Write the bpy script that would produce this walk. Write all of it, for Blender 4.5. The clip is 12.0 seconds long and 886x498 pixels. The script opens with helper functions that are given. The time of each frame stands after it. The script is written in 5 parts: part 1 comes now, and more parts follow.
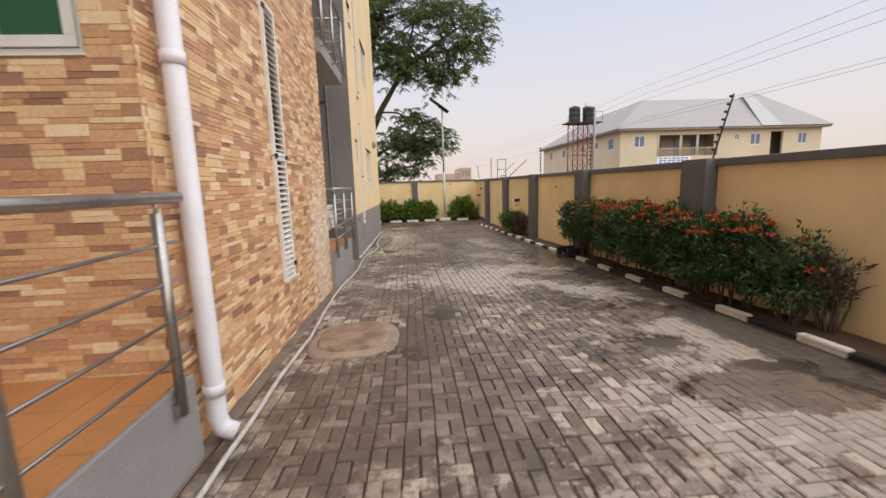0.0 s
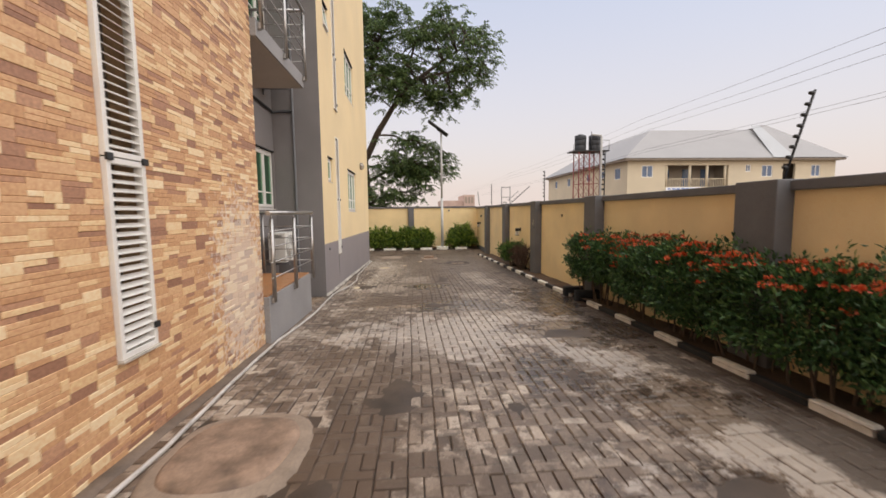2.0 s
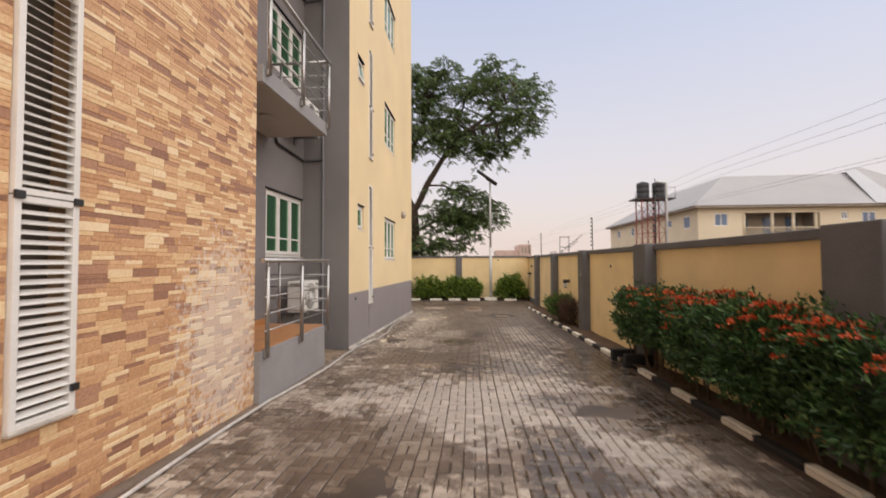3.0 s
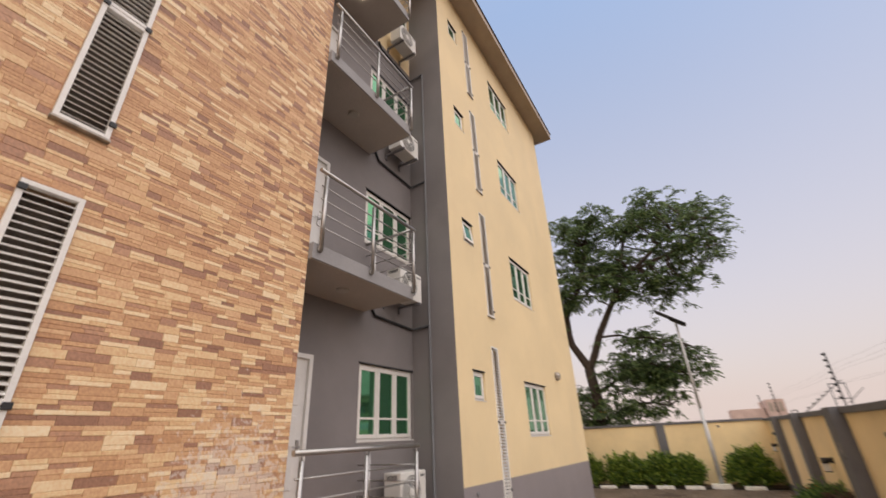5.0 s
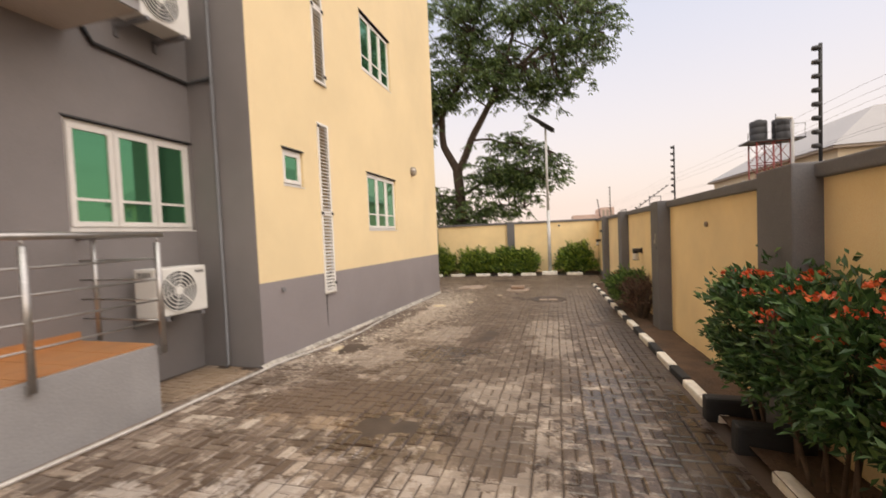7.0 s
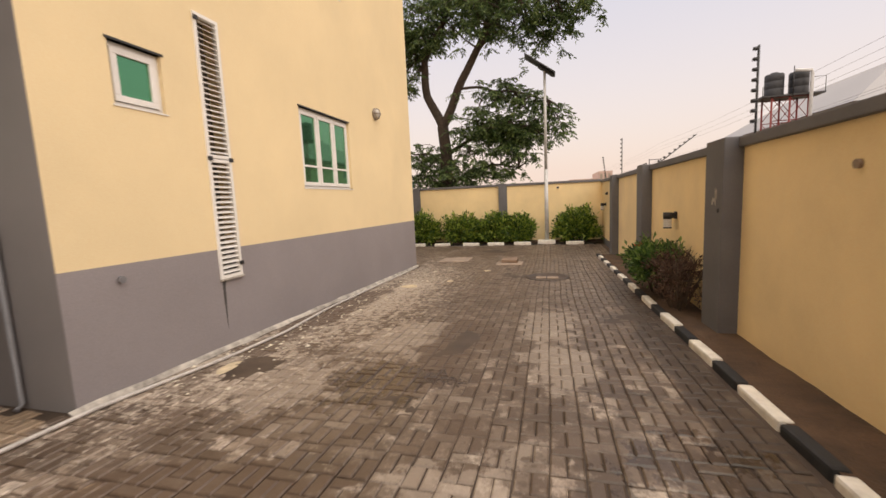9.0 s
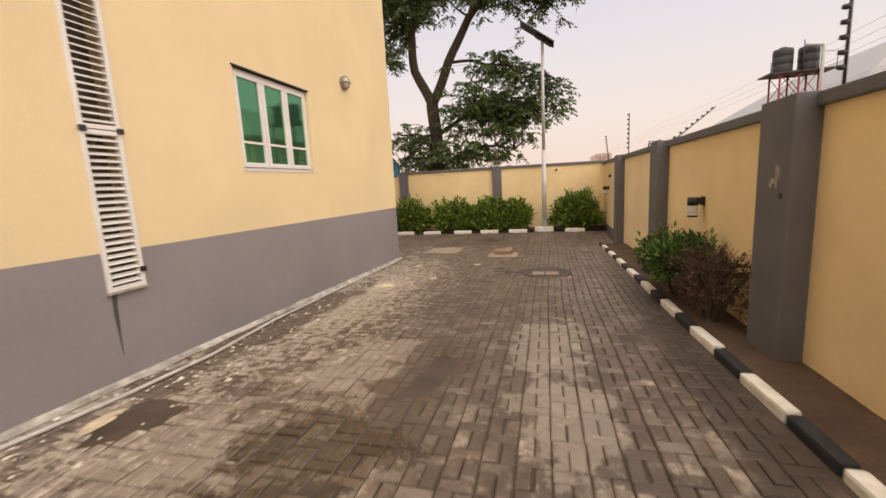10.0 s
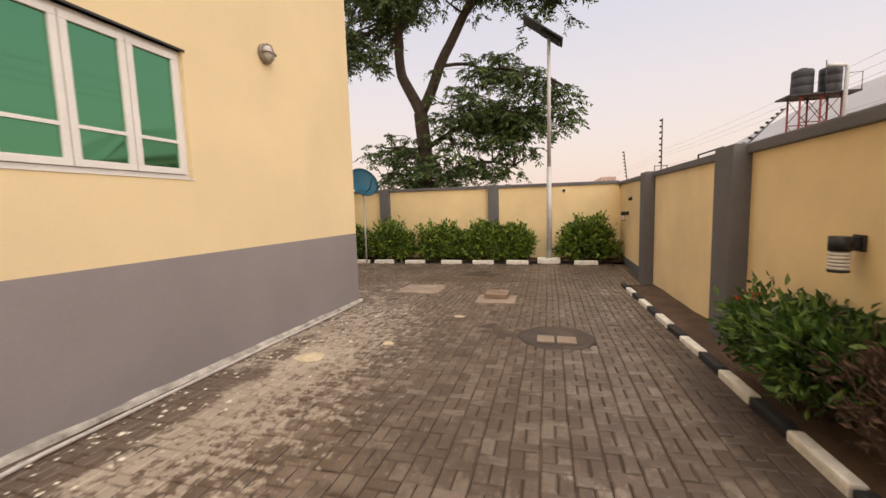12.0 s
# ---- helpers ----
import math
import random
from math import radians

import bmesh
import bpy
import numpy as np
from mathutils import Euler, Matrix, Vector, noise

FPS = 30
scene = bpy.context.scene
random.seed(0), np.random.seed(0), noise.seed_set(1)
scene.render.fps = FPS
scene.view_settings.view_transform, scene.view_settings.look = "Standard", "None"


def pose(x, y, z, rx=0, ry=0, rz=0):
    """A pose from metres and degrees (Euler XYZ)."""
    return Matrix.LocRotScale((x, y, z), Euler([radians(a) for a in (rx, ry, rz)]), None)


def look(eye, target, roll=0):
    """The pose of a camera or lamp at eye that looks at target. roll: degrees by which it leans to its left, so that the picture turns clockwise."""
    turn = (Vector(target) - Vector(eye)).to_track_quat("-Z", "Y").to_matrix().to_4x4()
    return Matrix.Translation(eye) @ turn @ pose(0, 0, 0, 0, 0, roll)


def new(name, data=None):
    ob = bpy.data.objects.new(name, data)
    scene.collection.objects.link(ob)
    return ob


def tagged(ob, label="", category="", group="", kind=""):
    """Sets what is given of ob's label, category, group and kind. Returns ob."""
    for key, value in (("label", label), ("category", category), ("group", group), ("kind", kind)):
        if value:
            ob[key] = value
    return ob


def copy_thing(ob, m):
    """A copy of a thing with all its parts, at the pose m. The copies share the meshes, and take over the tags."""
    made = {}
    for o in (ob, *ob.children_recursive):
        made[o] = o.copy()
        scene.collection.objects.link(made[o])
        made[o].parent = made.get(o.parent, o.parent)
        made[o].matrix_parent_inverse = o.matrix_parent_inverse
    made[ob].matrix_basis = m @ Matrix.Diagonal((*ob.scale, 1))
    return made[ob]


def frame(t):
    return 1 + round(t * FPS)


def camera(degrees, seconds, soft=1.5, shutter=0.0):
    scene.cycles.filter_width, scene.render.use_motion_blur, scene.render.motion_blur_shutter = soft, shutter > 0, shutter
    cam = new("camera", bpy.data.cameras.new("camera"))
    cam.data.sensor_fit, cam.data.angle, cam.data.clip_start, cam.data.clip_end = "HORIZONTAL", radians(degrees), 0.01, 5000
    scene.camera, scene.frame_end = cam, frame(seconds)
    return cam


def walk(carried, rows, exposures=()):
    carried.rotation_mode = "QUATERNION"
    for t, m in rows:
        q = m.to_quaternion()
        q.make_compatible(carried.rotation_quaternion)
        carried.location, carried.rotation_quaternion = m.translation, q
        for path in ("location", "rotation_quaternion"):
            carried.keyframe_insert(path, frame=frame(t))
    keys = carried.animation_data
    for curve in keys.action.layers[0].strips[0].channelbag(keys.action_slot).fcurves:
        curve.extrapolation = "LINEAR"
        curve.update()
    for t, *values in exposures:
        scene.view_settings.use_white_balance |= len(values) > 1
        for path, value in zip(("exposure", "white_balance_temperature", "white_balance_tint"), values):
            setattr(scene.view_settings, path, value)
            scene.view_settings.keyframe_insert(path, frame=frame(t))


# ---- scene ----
cam = camera(94.5, 12.0, shutter=0.5)
PATH = [
    (0, (0.174, 0.029, 1.722), (0.327, 1.999, 1.411), -1.8),
    (0.5, (0.219, 0.463, 1.762), (0.427, 2.426, 1.441), -1.7),
    (1, (0.319, 0.87, 1.697), (0.549, 2.837, 1.423), -1.5),
    (1.5, (0.508, 1.201, 1.698), (0.699, 3.177, 1.45), -1.1),
    (2, (0.718, 1.586, 1.693), (0.853, 3.573, 1.511), -0.7),
    (2.5, (0.969, 1.9, 1.665), (0.993, 3.898, 1.591), -0.3),
    (2.7, (1.1, 2.011, 1.667), (1.058, 4.011, 1.639), -0.3),
    (4.3, (2.091, 3.152, 1.745), (1.438, 4.953, 2.319), -1.3),
    (4.5, (2.176, 3.272, 1.739), (1.448, 5.019, 2.386), -2.1),
    (5, (2.391, 3.636, 1.758), (1.486, 5.208, 2.6), -2.8),
    (5.5, (2.522, 4.06, 1.757), (1.47, 5.502, 2.66), -3.7),
    (6, (2.545, 4.597, 1.708), (1.459, 6.155, 2.336), -4.7),
    (6.5, (2.527, 5.138, 1.667), (1.736, 6.963, 1.876), -4.2),
    (7, (2.521, 5.681, 1.589), (1.981, 7.606, 1.516), -2.5),
    (7.2, (2.533, 5.844, 1.582), (2.029, 7.776, 1.456), -2.0),
    (9, (2.349, 7.903, 1.463), (1.835, 9.822, 1.226), -2.6),
    (9.5, (2.339, 8.496, 1.414), (1.833, 10.41, 1.128), -2.8),
    (10, (2.316, 9.075, 1.443), (1.815, 10.986, 1.132), -3.0),
    (10.5, (2.252, 9.673, 1.441), (1.778, 11.597, 1.167), -2.7),
    (11, (2.228, 10.275, 1.415), (1.718, 12.197, 1.198), -2.6),
    (11.5, (2.185, 10.9, 1.401), (1.686, 12.826, 1.2), -2.0),
    (12, (2.165, 11.483, 1.408), (1.665, 13.408, 1.197), -1.7),
]
walk(cam, [(t, look(eye, target, roll)) for t, eye, target, roll in PATH],
     [(0.0, -0.02, 7250, 12), (2.5, -0.03, 7450, 14), (4.5, -0.12, 7650, 17), (5.0, -0.18, 7500, 17), (5.5, -0.26, 7000, 15), (6.0, -0.22, 6450, 9), (6.5, -0.05, 7300, 10), (7.0, 0.18, 8050, 15), (9.0, 0.05, 8350, 17), (12.0, 0.05, 8250, 17)])


# ---- world, sun, exposure ----
def nodes_of(mat):
    mat.use_nodes = True
    return mat.node_tree.nodes, mat.node_tree.links


world = bpy.data.worlds.new("sky")
scene.world = world
wn, wl = nodes_of(world)
sky = wn.new("ShaderNodeTexSky")
sky.sky_type, sky.sun_disc = "NISHITA", False
sky.sun_elevation, sky.sun_rotation = radians(70), radians(148)
sky.air_density, sky.dust_density, sky.ozone_density = 1.0, 1.0, 3.0
back = wn["Background"]
SKY_STRENGTH = 0.15
HAZE = (5.2, 4.70, 4.80, 1)
coord = wn.new("ShaderNodeTexCoord")
sep = wn.new("ShaderNodeSeparateXYZ")
wl.new(coord.outputs["Generated"], sep.inputs[0])
ramp = wn.new("ShaderNodeMapRange")
ramp.inputs["From Min"].default_value, ramp.inputs["From Max"].default_value = 0.05, 0.80
ramp.inputs["To Min"].default_value, ramp.inputs["To Max"].default_value = 0.97, 0.25
wl.new(sep.outputs["Z"], ramp.inputs["Value"])
hz = wn.new("ShaderNodeMix")
hz.data_type = "RGBA"
wl.new(ramp.outputs[0], hz.inputs["Factor"])
blue = wn.new("ShaderNodeVectorMath")
blue.operation = "MULTIPLY"
blue.inputs[1].default_value = (1.6, 2.27, 2.36)
wl.new(sky.outputs[0], blue.inputs[0])
wl.new(blue.outputs[0], hz.inputs["A"])
hz.inputs["B"].default_value = HAZE
wl.new(hz.outputs["Result"], back.inputs["Color"])
back.inputs["Strength"].default_value = SKY_STRENGTH

sun = new("sun", bpy.data.lights.new("sun", "SUN"))
sun.data.energy, sun.data.angle, sun.data.color = 3.5, radians(140), (1.0, 0.88, 0.74)
sun.matrix_world = look((2.0, -4, 13), (0, 0, 0))


# ---- helpers ----
ORIGIN = {}


def thing(name, at=(0, 0, 0), label="", category="", group="", kind=""):
    ob = new(name)
    ob.location = at
    ORIGIN[ob.name] = Vector(at)
    return tagged(ob, label, category, group, kind)


def mesh_of(name, bm, mats):
    me = bpy.data.meshes.new(name)
    bm.to_mesh(me)
    bm.free()
    for m in mats if isinstance(mats, (list, tuple)) else [mats]:
        me.materials.append(m)
    return me


def part(name, bm, mats, parent, label="", smooth=False):
    """A bmesh in world coordinates as one mesh under a thing or a part."""
    bm.transform(Matrix.Translation(-ORIGIN[parent.name]))
    me = mesh_of(name, bm, mats)
    if smooth:
        me.shade_smooth()
    ob = new(name, me)
    ob.parent = parent
    ORIGIN[ob.name] = ORIGIN[parent.name]
    return tagged(ob, label)


def solid(name, bm, mats, label="", category="", group="", kind="structure", smooth=False):
    me = mesh_of(name, bm, mats)
    if smooth:
        me.shade_smooth()
    ob = new(name, me)
    ORIGIN[ob.name] = Vector((0, 0, 0))
    return tagged(ob, label, category, group, kind)


def box(bm, x0, x1, y0, y1, z0, z1, bevel=0.0, mi=0):
    vs = [bm.verts.new(p) for p in ((x0, y0, z0), (x1, y0, z0), (x1, y1, z0), (x0, y1, z0), (x0, y0, z1), (x1, y0, z1), (x1, y1, z1), (x0, y1, z1))]
    fs = [bm.faces.new([vs[i] for i in f]) for f in ((3, 2, 1, 0), (4, 5, 6, 7), (0, 1, 5, 4), (1, 2, 6, 5), (2, 3, 7, 6), (3, 0, 4, 7))]
    for f in fs:
        f.material_index = mi
    if bevel:
        es = list({e for f in fs for e in f.edges})
        bmesh.ops.bevel(bm, geom=es, offset=bevel, segments=2, affect="EDGES", profile=0.6)
    return bm


def tube(bm, pts, radii, seg=8, caps=True):
    """A tube through the points, with a radius at each."""
    pts = [Vector(p) for p in pts]
    if not isinstance(radii, (list, tuple)):
        radii = [radii] * len(pts)
    rings = []
    side = None
    for i, p in enumerate(pts):
        d = (pts[min(i + 1, len(pts) - 1)] - pts[max(i - 1, 0)]).normalized()
        if side is None:
            side = d.orthogonal().normalized()
        side = (side - d * side.dot(d)).normalized()
        up = d.cross(side)
        rings.append([bm.verts.new(p + radii[i] * (math.cos(a) * side + math.sin(a) * up)) for a in (2 * math.pi * k / seg for k in range(seg))])
    for a, b in zip(rings, rings[1:]):
        for k in range(seg):
            f = bm.faces.new((a[k], a[(k + 1) % seg], b[(k + 1) % seg], b[k]))
            f.smooth = True
    if caps:
        bm.faces.new(rings[0][::-1])
        bm.faces.new(rings[-1])
    return bm


def B():
    return bmesh.new()


def G(y):
    """Height of the paved ground, which falls gently along y."""
    return 0.3 - 0.03 * max(-8.0, min(y, 20.0))


def sheet(bm, axis, level, thick, u0, u1, z0, z1, holes=(), mi=0):
    """An upright wall sheet with openings through it. axis x: the outer face lies at x=level and the wall goes to level-thick; u is y.
    axis y: outer face at y=level, the wall goes to level+thick; u is x."""
    us = sorted({u0, u1, *[v for h in holes for v in h[:2] if u0 < v < u1]})
    zs = sorted({z0, z1, *[v for h in holes for v in h[2:] if z0 < v < z1]})

    def full(i, k):
        if not (0 <= i < len(us) - 1 and 0 <= k < len(zs) - 1):
            return False
        u, z = (us[i] + us[i + 1]) / 2, (zs[k] + zs[k + 1]) / 2
        return not any(h[0] < u < h[1] and h[2] < z < h[3] for h in holes)

    def P(u, z, inner):
        return (level - thick * inner, u, z) if axis == "x" else (u, level + thick * inner, z)

    cache = {}

    def V(u, z, inner):
        key = (u, z, inner)
        if key not in cache:
            cache[key] = bm.verts.new(P(u, z, inner))
        return cache[key]

    for i in range(len(us) - 1):
        for k in range(len(zs) - 1):
            if not full(i, k):
                continue
            a, b, c, d = us[i], us[i + 1], zs[k], zs[k + 1]
            quads = [((a, c, 0), (b, c, 0), (b, d, 0), (a, d, 0)), ((b, c, 1), (a, c, 1), (a, d, 1), (b, d, 1))]
            if not full(i - 1, k):
                quads.append(((a, c, 1), (a, c, 0), (a, d, 0), (a, d, 1)))
            if not full(i + 1, k):
                quads.append(((b, c, 0), (b, c, 1), (b, d, 1), (b, d, 0)))
            if not full(i, k - 1):
                quads.append(((a, c, 1), (b, c, 1), (b, c, 0), (a, c, 0)))
            if not full(i, k + 1):
                quads.append(((a, d, 0), (b, d, 0), (b, d, 1), (a, d, 1)))
            for q in quads:
                f = bm.faces.new([V(*p) for p in q])
                f.material_index = mi
    return bm


# ---- materials ----
def ramp_node(n, stops):
    r = n.new("ShaderNodeValToRGB")
    e = r.color_ramp.elements
    while len(e) < len(stops):
        e.new(0.5)
    for el, (p, c) in zip(e, stops):
        el.position, el.color = p, (*c, 1)
    return r


def material(name, color, rough=0.7, metal=0.0, vary=0.12, scale=1.5, grain=60.0, bump=0.15, spec=0.5, tint=None, bump_dist=0.004):
    """A painted or plain surface: broad blotches, fine grain and a little relief, in world size."""
    m = bpy.data.materials.new(name)
    n, l = nodes_of(m)
    p = n["Principled BSDF"]
    geo = n.new("ShaderNodeNewGeometry")
    big = n.new("ShaderNodeTexNoise")
    big.inputs["Scale"].default_value, big.inputs["Detail"].default_value, big.inputs["Roughness"].default_value = scale, 5, 0.6
    fine = n.new("ShaderNodeTexNoise")
    fine.inputs["Scale"].default_value, fine.inputs["Detail"].default_value = grain, 3
    for t in (big, fine):
        l.new(geo.outputs["Position"], t.inputs["Vector"])
    lo = tuple(c * (1 - vary) for c in color) if tint is None else tint
    hi = tuple(min(1, c * (1 + vary)) for c in color)
    r = ramp_node(n, [(0.32, lo), (0.68, hi)])
    l.new(big.outputs[0], r.inputs[0])
    mix = n.new("ShaderNodeMix")
    mix.data_type, mix.blend_type = "RGBA", "OVERLAY"
    mix.inputs["Factor"].default_value = 0.25
    l.new(r.outputs[0], mix.inputs["A"])
    l.new(fine.outputs[0], mix.inputs["B"])
    l.new(mix.outputs["Result"], p.inputs["Base Color"])
    rr = n.new("ShaderNodeMapRange")
    rr.inputs["To Min"].default_value, rr.inputs["To Max"].default_value = max(0.02, rough - 0.12), min(1, rough + 0.12)
    l.new(big.outputs[0], rr.inputs["Value"])
    l.new(rr.outputs[0], p.inputs["Roughness"])
    p.inputs["Metallic"].default_value = metal
    p.inputs["Specular IOR Level"].default_value = spec
    if bump:
        b = n.new("ShaderNodeBump")
        b.inputs["Strength"].default_value, b.inputs["Distance"].default_value = bump, bump_dist
        l.new(fine.outputs[0], b.inputs["Height"])
        l.new(b.outputs[0], p.inputs["Normal"])
    return m


def piece_material(name, stops, per_object, rough=0.6, dirt=None, wet=(), grain=90.0, bump=0.35, spots=()):
    """For pieces: a colour of its own for each piece, grain inside it, dirt in broad patches over all, local tints and
    painted sheen in spots.
    """
    m = bpy.data.materials.new(name)
    n, l = nodes_of(m)
    p = n["Principled BSDF"]
    geo = n.new("ShaderNodeNewGeometry")
    if per_object:
        rnd = n.new("ShaderNodeObjectInfo").outputs["Random"]
    else:
        rnd = geo.outputs["Random Per Island"]
    r = ramp_node(n, stops)
    l.new(rnd, r.inputs[0])
    fine = n.new("ShaderNodeTexNoise")
    fine.inputs["Scale"].default_value, fine.inputs["Detail"].default_value, fine.inputs["Roughness"].default_value = grain, 4, 0.65
    l.new(geo.outputs["Position"], fine.inputs["Vector"])
    mix = n.new("ShaderNodeMix")
    mix.data_type, mix.blend_type = "RGBA", "OVERLAY"
    mix.inputs["Factor"].default_value = 0.6
    l.new(r.outputs[0], mix.inputs["A"])
    l.new(fine.outputs[0], mix.inputs["B"])
    col = mix.outputs["Result"]
    if dirt:
        for k, (dcol, sc, lo, hi, amount) in enumerate(dirt):
            d = n.new("ShaderNodeTexNoise")
            d.inputs["Scale"].default_value, d.inputs["Detail"].default_value, d.inputs["Roughness"].default_value = sc, 9, 0.68
            off = n.new("ShaderNodeVectorMath")
            off.inputs[1].default_value = (13.1 * k, 7.7 * k, 3.0 * k)
            l.new(geo.outputs["Position"], off.inputs[0])
            l.new(off.outputs[0], d.inputs["Vector"])
            f = n.new("ShaderNodeMapRange")
            f.inputs["From Min"].default_value, f.inputs["From Max"].default_value = lo, hi
            f.inputs["To Max"].default_value = amount
            l.new(d.outputs[0], f.inputs["Value"])
            x = n.new("ShaderNodeMix")
            x.data_type = "RGBA"
            l.new(f.outputs[0], x.inputs["Factor"])
            l.new(col, x.inputs["A"])
            x.inputs["B"].default_value = (*dcol, 1)
            col = x.outputs["Result"]
    def spot(places, lo, hi, ragged, scale):
        """A mask, ragged by noise, that is 1 inside any of the round places (x, y, z, rx, ry, rz)."""
        nz = n.new("ShaderNodeTexNoise")
        nz.inputs["Scale"].default_value, nz.inputs["Detail"].default_value, nz.inputs["Roughness"].default_value = scale, 11, 0.74
        l.new(geo.outputs["Position"], nz.inputs["Vector"])
        total = None
        for q in places:
            sub = n.new("ShaderNodeVectorMath")
            sub.operation = "SUBTRACT"
            l.new(geo.outputs["Position"], sub.inputs[0])
            sub.inputs[1].default_value = q[:3]
            div = n.new("ShaderNodeVectorMath")
            div.operation = "DIVIDE"
            l.new(sub.outputs[0], div.inputs[0])
            div.inputs[1].default_value = q[3:]
            ln = n.new("ShaderNodeVectorMath")
            ln.operation = "LENGTH"
            l.new(div.outputs[0], ln.inputs[0])
            if total is None:
                total = ln.outputs["Value"]
            else:
                mn = n.new("ShaderNodeMath")
                mn.operation = "MINIMUM"
                l.new(total, mn.inputs[0])
                l.new(ln.outputs["Value"], mn.inputs[1])
                total = mn.outputs[0]
        ma = n.new("ShaderNodeMath")
        ma.operation = "MULTIPLY_ADD"
        l.new(nz.outputs[0], ma.inputs[0])
        ma.inputs[1].default_value = ragged
        l.new(total, ma.inputs[2])
        f = n.new("ShaderNodeMapRange")
        f.inputs["From Min"].default_value, f.inputs["From Max"].default_value = hi + ragged / 2, lo + ragged / 2
        l.new(ma.outputs[0], f.inputs["Value"])
        return f.outputs[0]

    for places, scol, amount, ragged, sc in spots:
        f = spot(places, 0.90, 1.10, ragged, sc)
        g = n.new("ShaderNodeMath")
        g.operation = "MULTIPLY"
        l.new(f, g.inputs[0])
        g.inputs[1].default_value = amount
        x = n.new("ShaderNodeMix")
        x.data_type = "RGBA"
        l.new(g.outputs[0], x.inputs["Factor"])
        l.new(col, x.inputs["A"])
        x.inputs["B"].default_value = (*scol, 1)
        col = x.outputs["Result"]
    rough_out = None
    if wet:
        f = spot(wet, 0.85, 1.0, 4.5, 1.7)
        x = n.new("ShaderNodeMix")
        x.data_type, x.blend_type = "RGBA", "MULTIPLY"
        l.new(f, x.inputs["Factor"])
        l.new(col, x.inputs["A"])
        x.inputs["B"].default_value = (0.55, 0.50, 0.46, 1)
        col = x.outputs["Result"]
        q = n.new("ShaderNodeMapRange")
        q.inputs["To Min"].default_value, q.inputs["To Max"].default_value = rough, 0.16
        l.new(f, q.inputs["Value"])
        rough_out = q.outputs[0]
    l.new(col, p.inputs["Base Color"])
    if rough_out:
        l.new(rough_out, p.inputs["Roughness"])
    else:
        p.inputs["Roughness"].default_value = rough
    b = n.new("ShaderNodeBump")
    b.inputs["Strength"].default_value, b.inputs["Distance"].default_value = bump, 0.004
    l.new(fine.outputs[0], b.inputs["Height"])
    l.new(b.outputs[0], p.inputs["Normal"])
    return m


def leaf_material(name, stops, rough=0.45):
    m = bpy.data.materials.new(name)
    n, l = nodes_of(m)
    p = n["Principled BSDF"]
    geo = n.new("ShaderNodeNewGeometry")
    r = ramp_node(n, stops)
    l.new(geo.outputs["Random Per Island"], r.inputs[0])
    l.new(r.outputs[0], p.inputs["Base Color"])
    p.inputs["Roughness"].default_value = rough
    tr = n.new("ShaderNodeBsdfTranslucent")
    l.new(r.outputs[0], tr.inputs["Color"])
    mix = n.new("ShaderNodeMixShader")
    mix.inputs[0].default_value = 0.25
    l.new(p.outputs[0], mix.inputs[1])
    l.new(tr.outputs[0], mix.inputs[2])
    l.new(mix.outputs[0], n["Material Output"].inputs["Surface"])
    return m


YELLOW = material("cream_yellow_plaster", (0.82, 0.645, 0.385), 0.75, vary=0.05, scale=0.7, grain=120, bump=0.2)
GREY = material("dark_grey_plaster", (0.218, 0.198, 0.193), 0.7, vary=0.10, scale=0.9, grain=140, bump=0.25)
BAND = material("grey_plaster_band", (0.275, 0.245, 0.246), 0.7, vary=0.08, scale=0.8, grain=140, bump=0.25)
FENCE_GREY = material("fence_grey_paint", (0.135, 0.132, 0.136), 0.75, vary=0.14, scale=2.0, grain=110, bump=0.3)
FENCE_YELLOW = material("fence_yellow_paint", (0.88, 0.675, 0.375), 0.8, vary=0.08, scale=1.0, grain=110, bump=0.3)
SOFFIT = material("soffit_paint", (0.42, 0.34, 0.27), 0.8, vary=0.08)
SLAB = material("balcony_grey_paint", (0.30, 0.288, 0.284), 0.7, vary=0.10, scale=2.0)
UNDER = material("balcony_underside_paint", (0.50, 0.44, 0.39), 0.8, vary=0.07)
WHITE = material("white_painted_metal", (0.78, 0.75, 0.70), 0.45, vary=0.05, scale=3.0, bump=0.05)
DOORWHITE = material("white_door_paint", (0.76, 0.74, 0.70), 0.5, vary=0.05, scale=3.0, bump=0.05)
PVC = material("white_pvc", (0.74, 0.72, 0.76), 0.35, vary=0.05, scale=4.0, bump=0.03)
STEEL = material("brushed_steel", (0.42, 0.40, 0.38), 0.32, metal=0.9, vary=0.10, scale=8.0, bump=0.03)
DARKMETAL = material("black_metal", (0.02, 0.02, 0.021), 0.5, vary=0.2)
SHAFT = material("dark_shaft_back", (0.16, 0.14, 0.12), 0.9)
ORANGE = material("orange_floor_tile", (0.50, 0.22, 0.085), 0.35, vary=0.12, scale=4.0, bump=0.05)
KERBWHITE = material("white_kerb_paint", (0.82, 0.78, 0.70), 0.8, vary=0.16, scale=9.0, bump=0.4)
KERBBLACK = material("black_kerb_paint", (0.022, 0.023, 0.025), 0.75, vary=0.35, scale=9.0, bump=0.4)
SOIL = material("brown_soil", (0.095, 0.056, 0.034), 0.95, vary=0.35, scale=3.0, grain=45, bump=0.9, bump_dist=0.02)
GROUNDSOIL = material("dusty_earth", (0.12, 0.085, 0.06), 0.95, vary=0.3, scale=0.6, grain=30, bump=0.7, bump_dist=0.02)
JOINT = material("joint_soil", (0.068, 0.045, 0.031), 0.6, vary=0.45, scale=2.0, grain=60, bump=0.5)
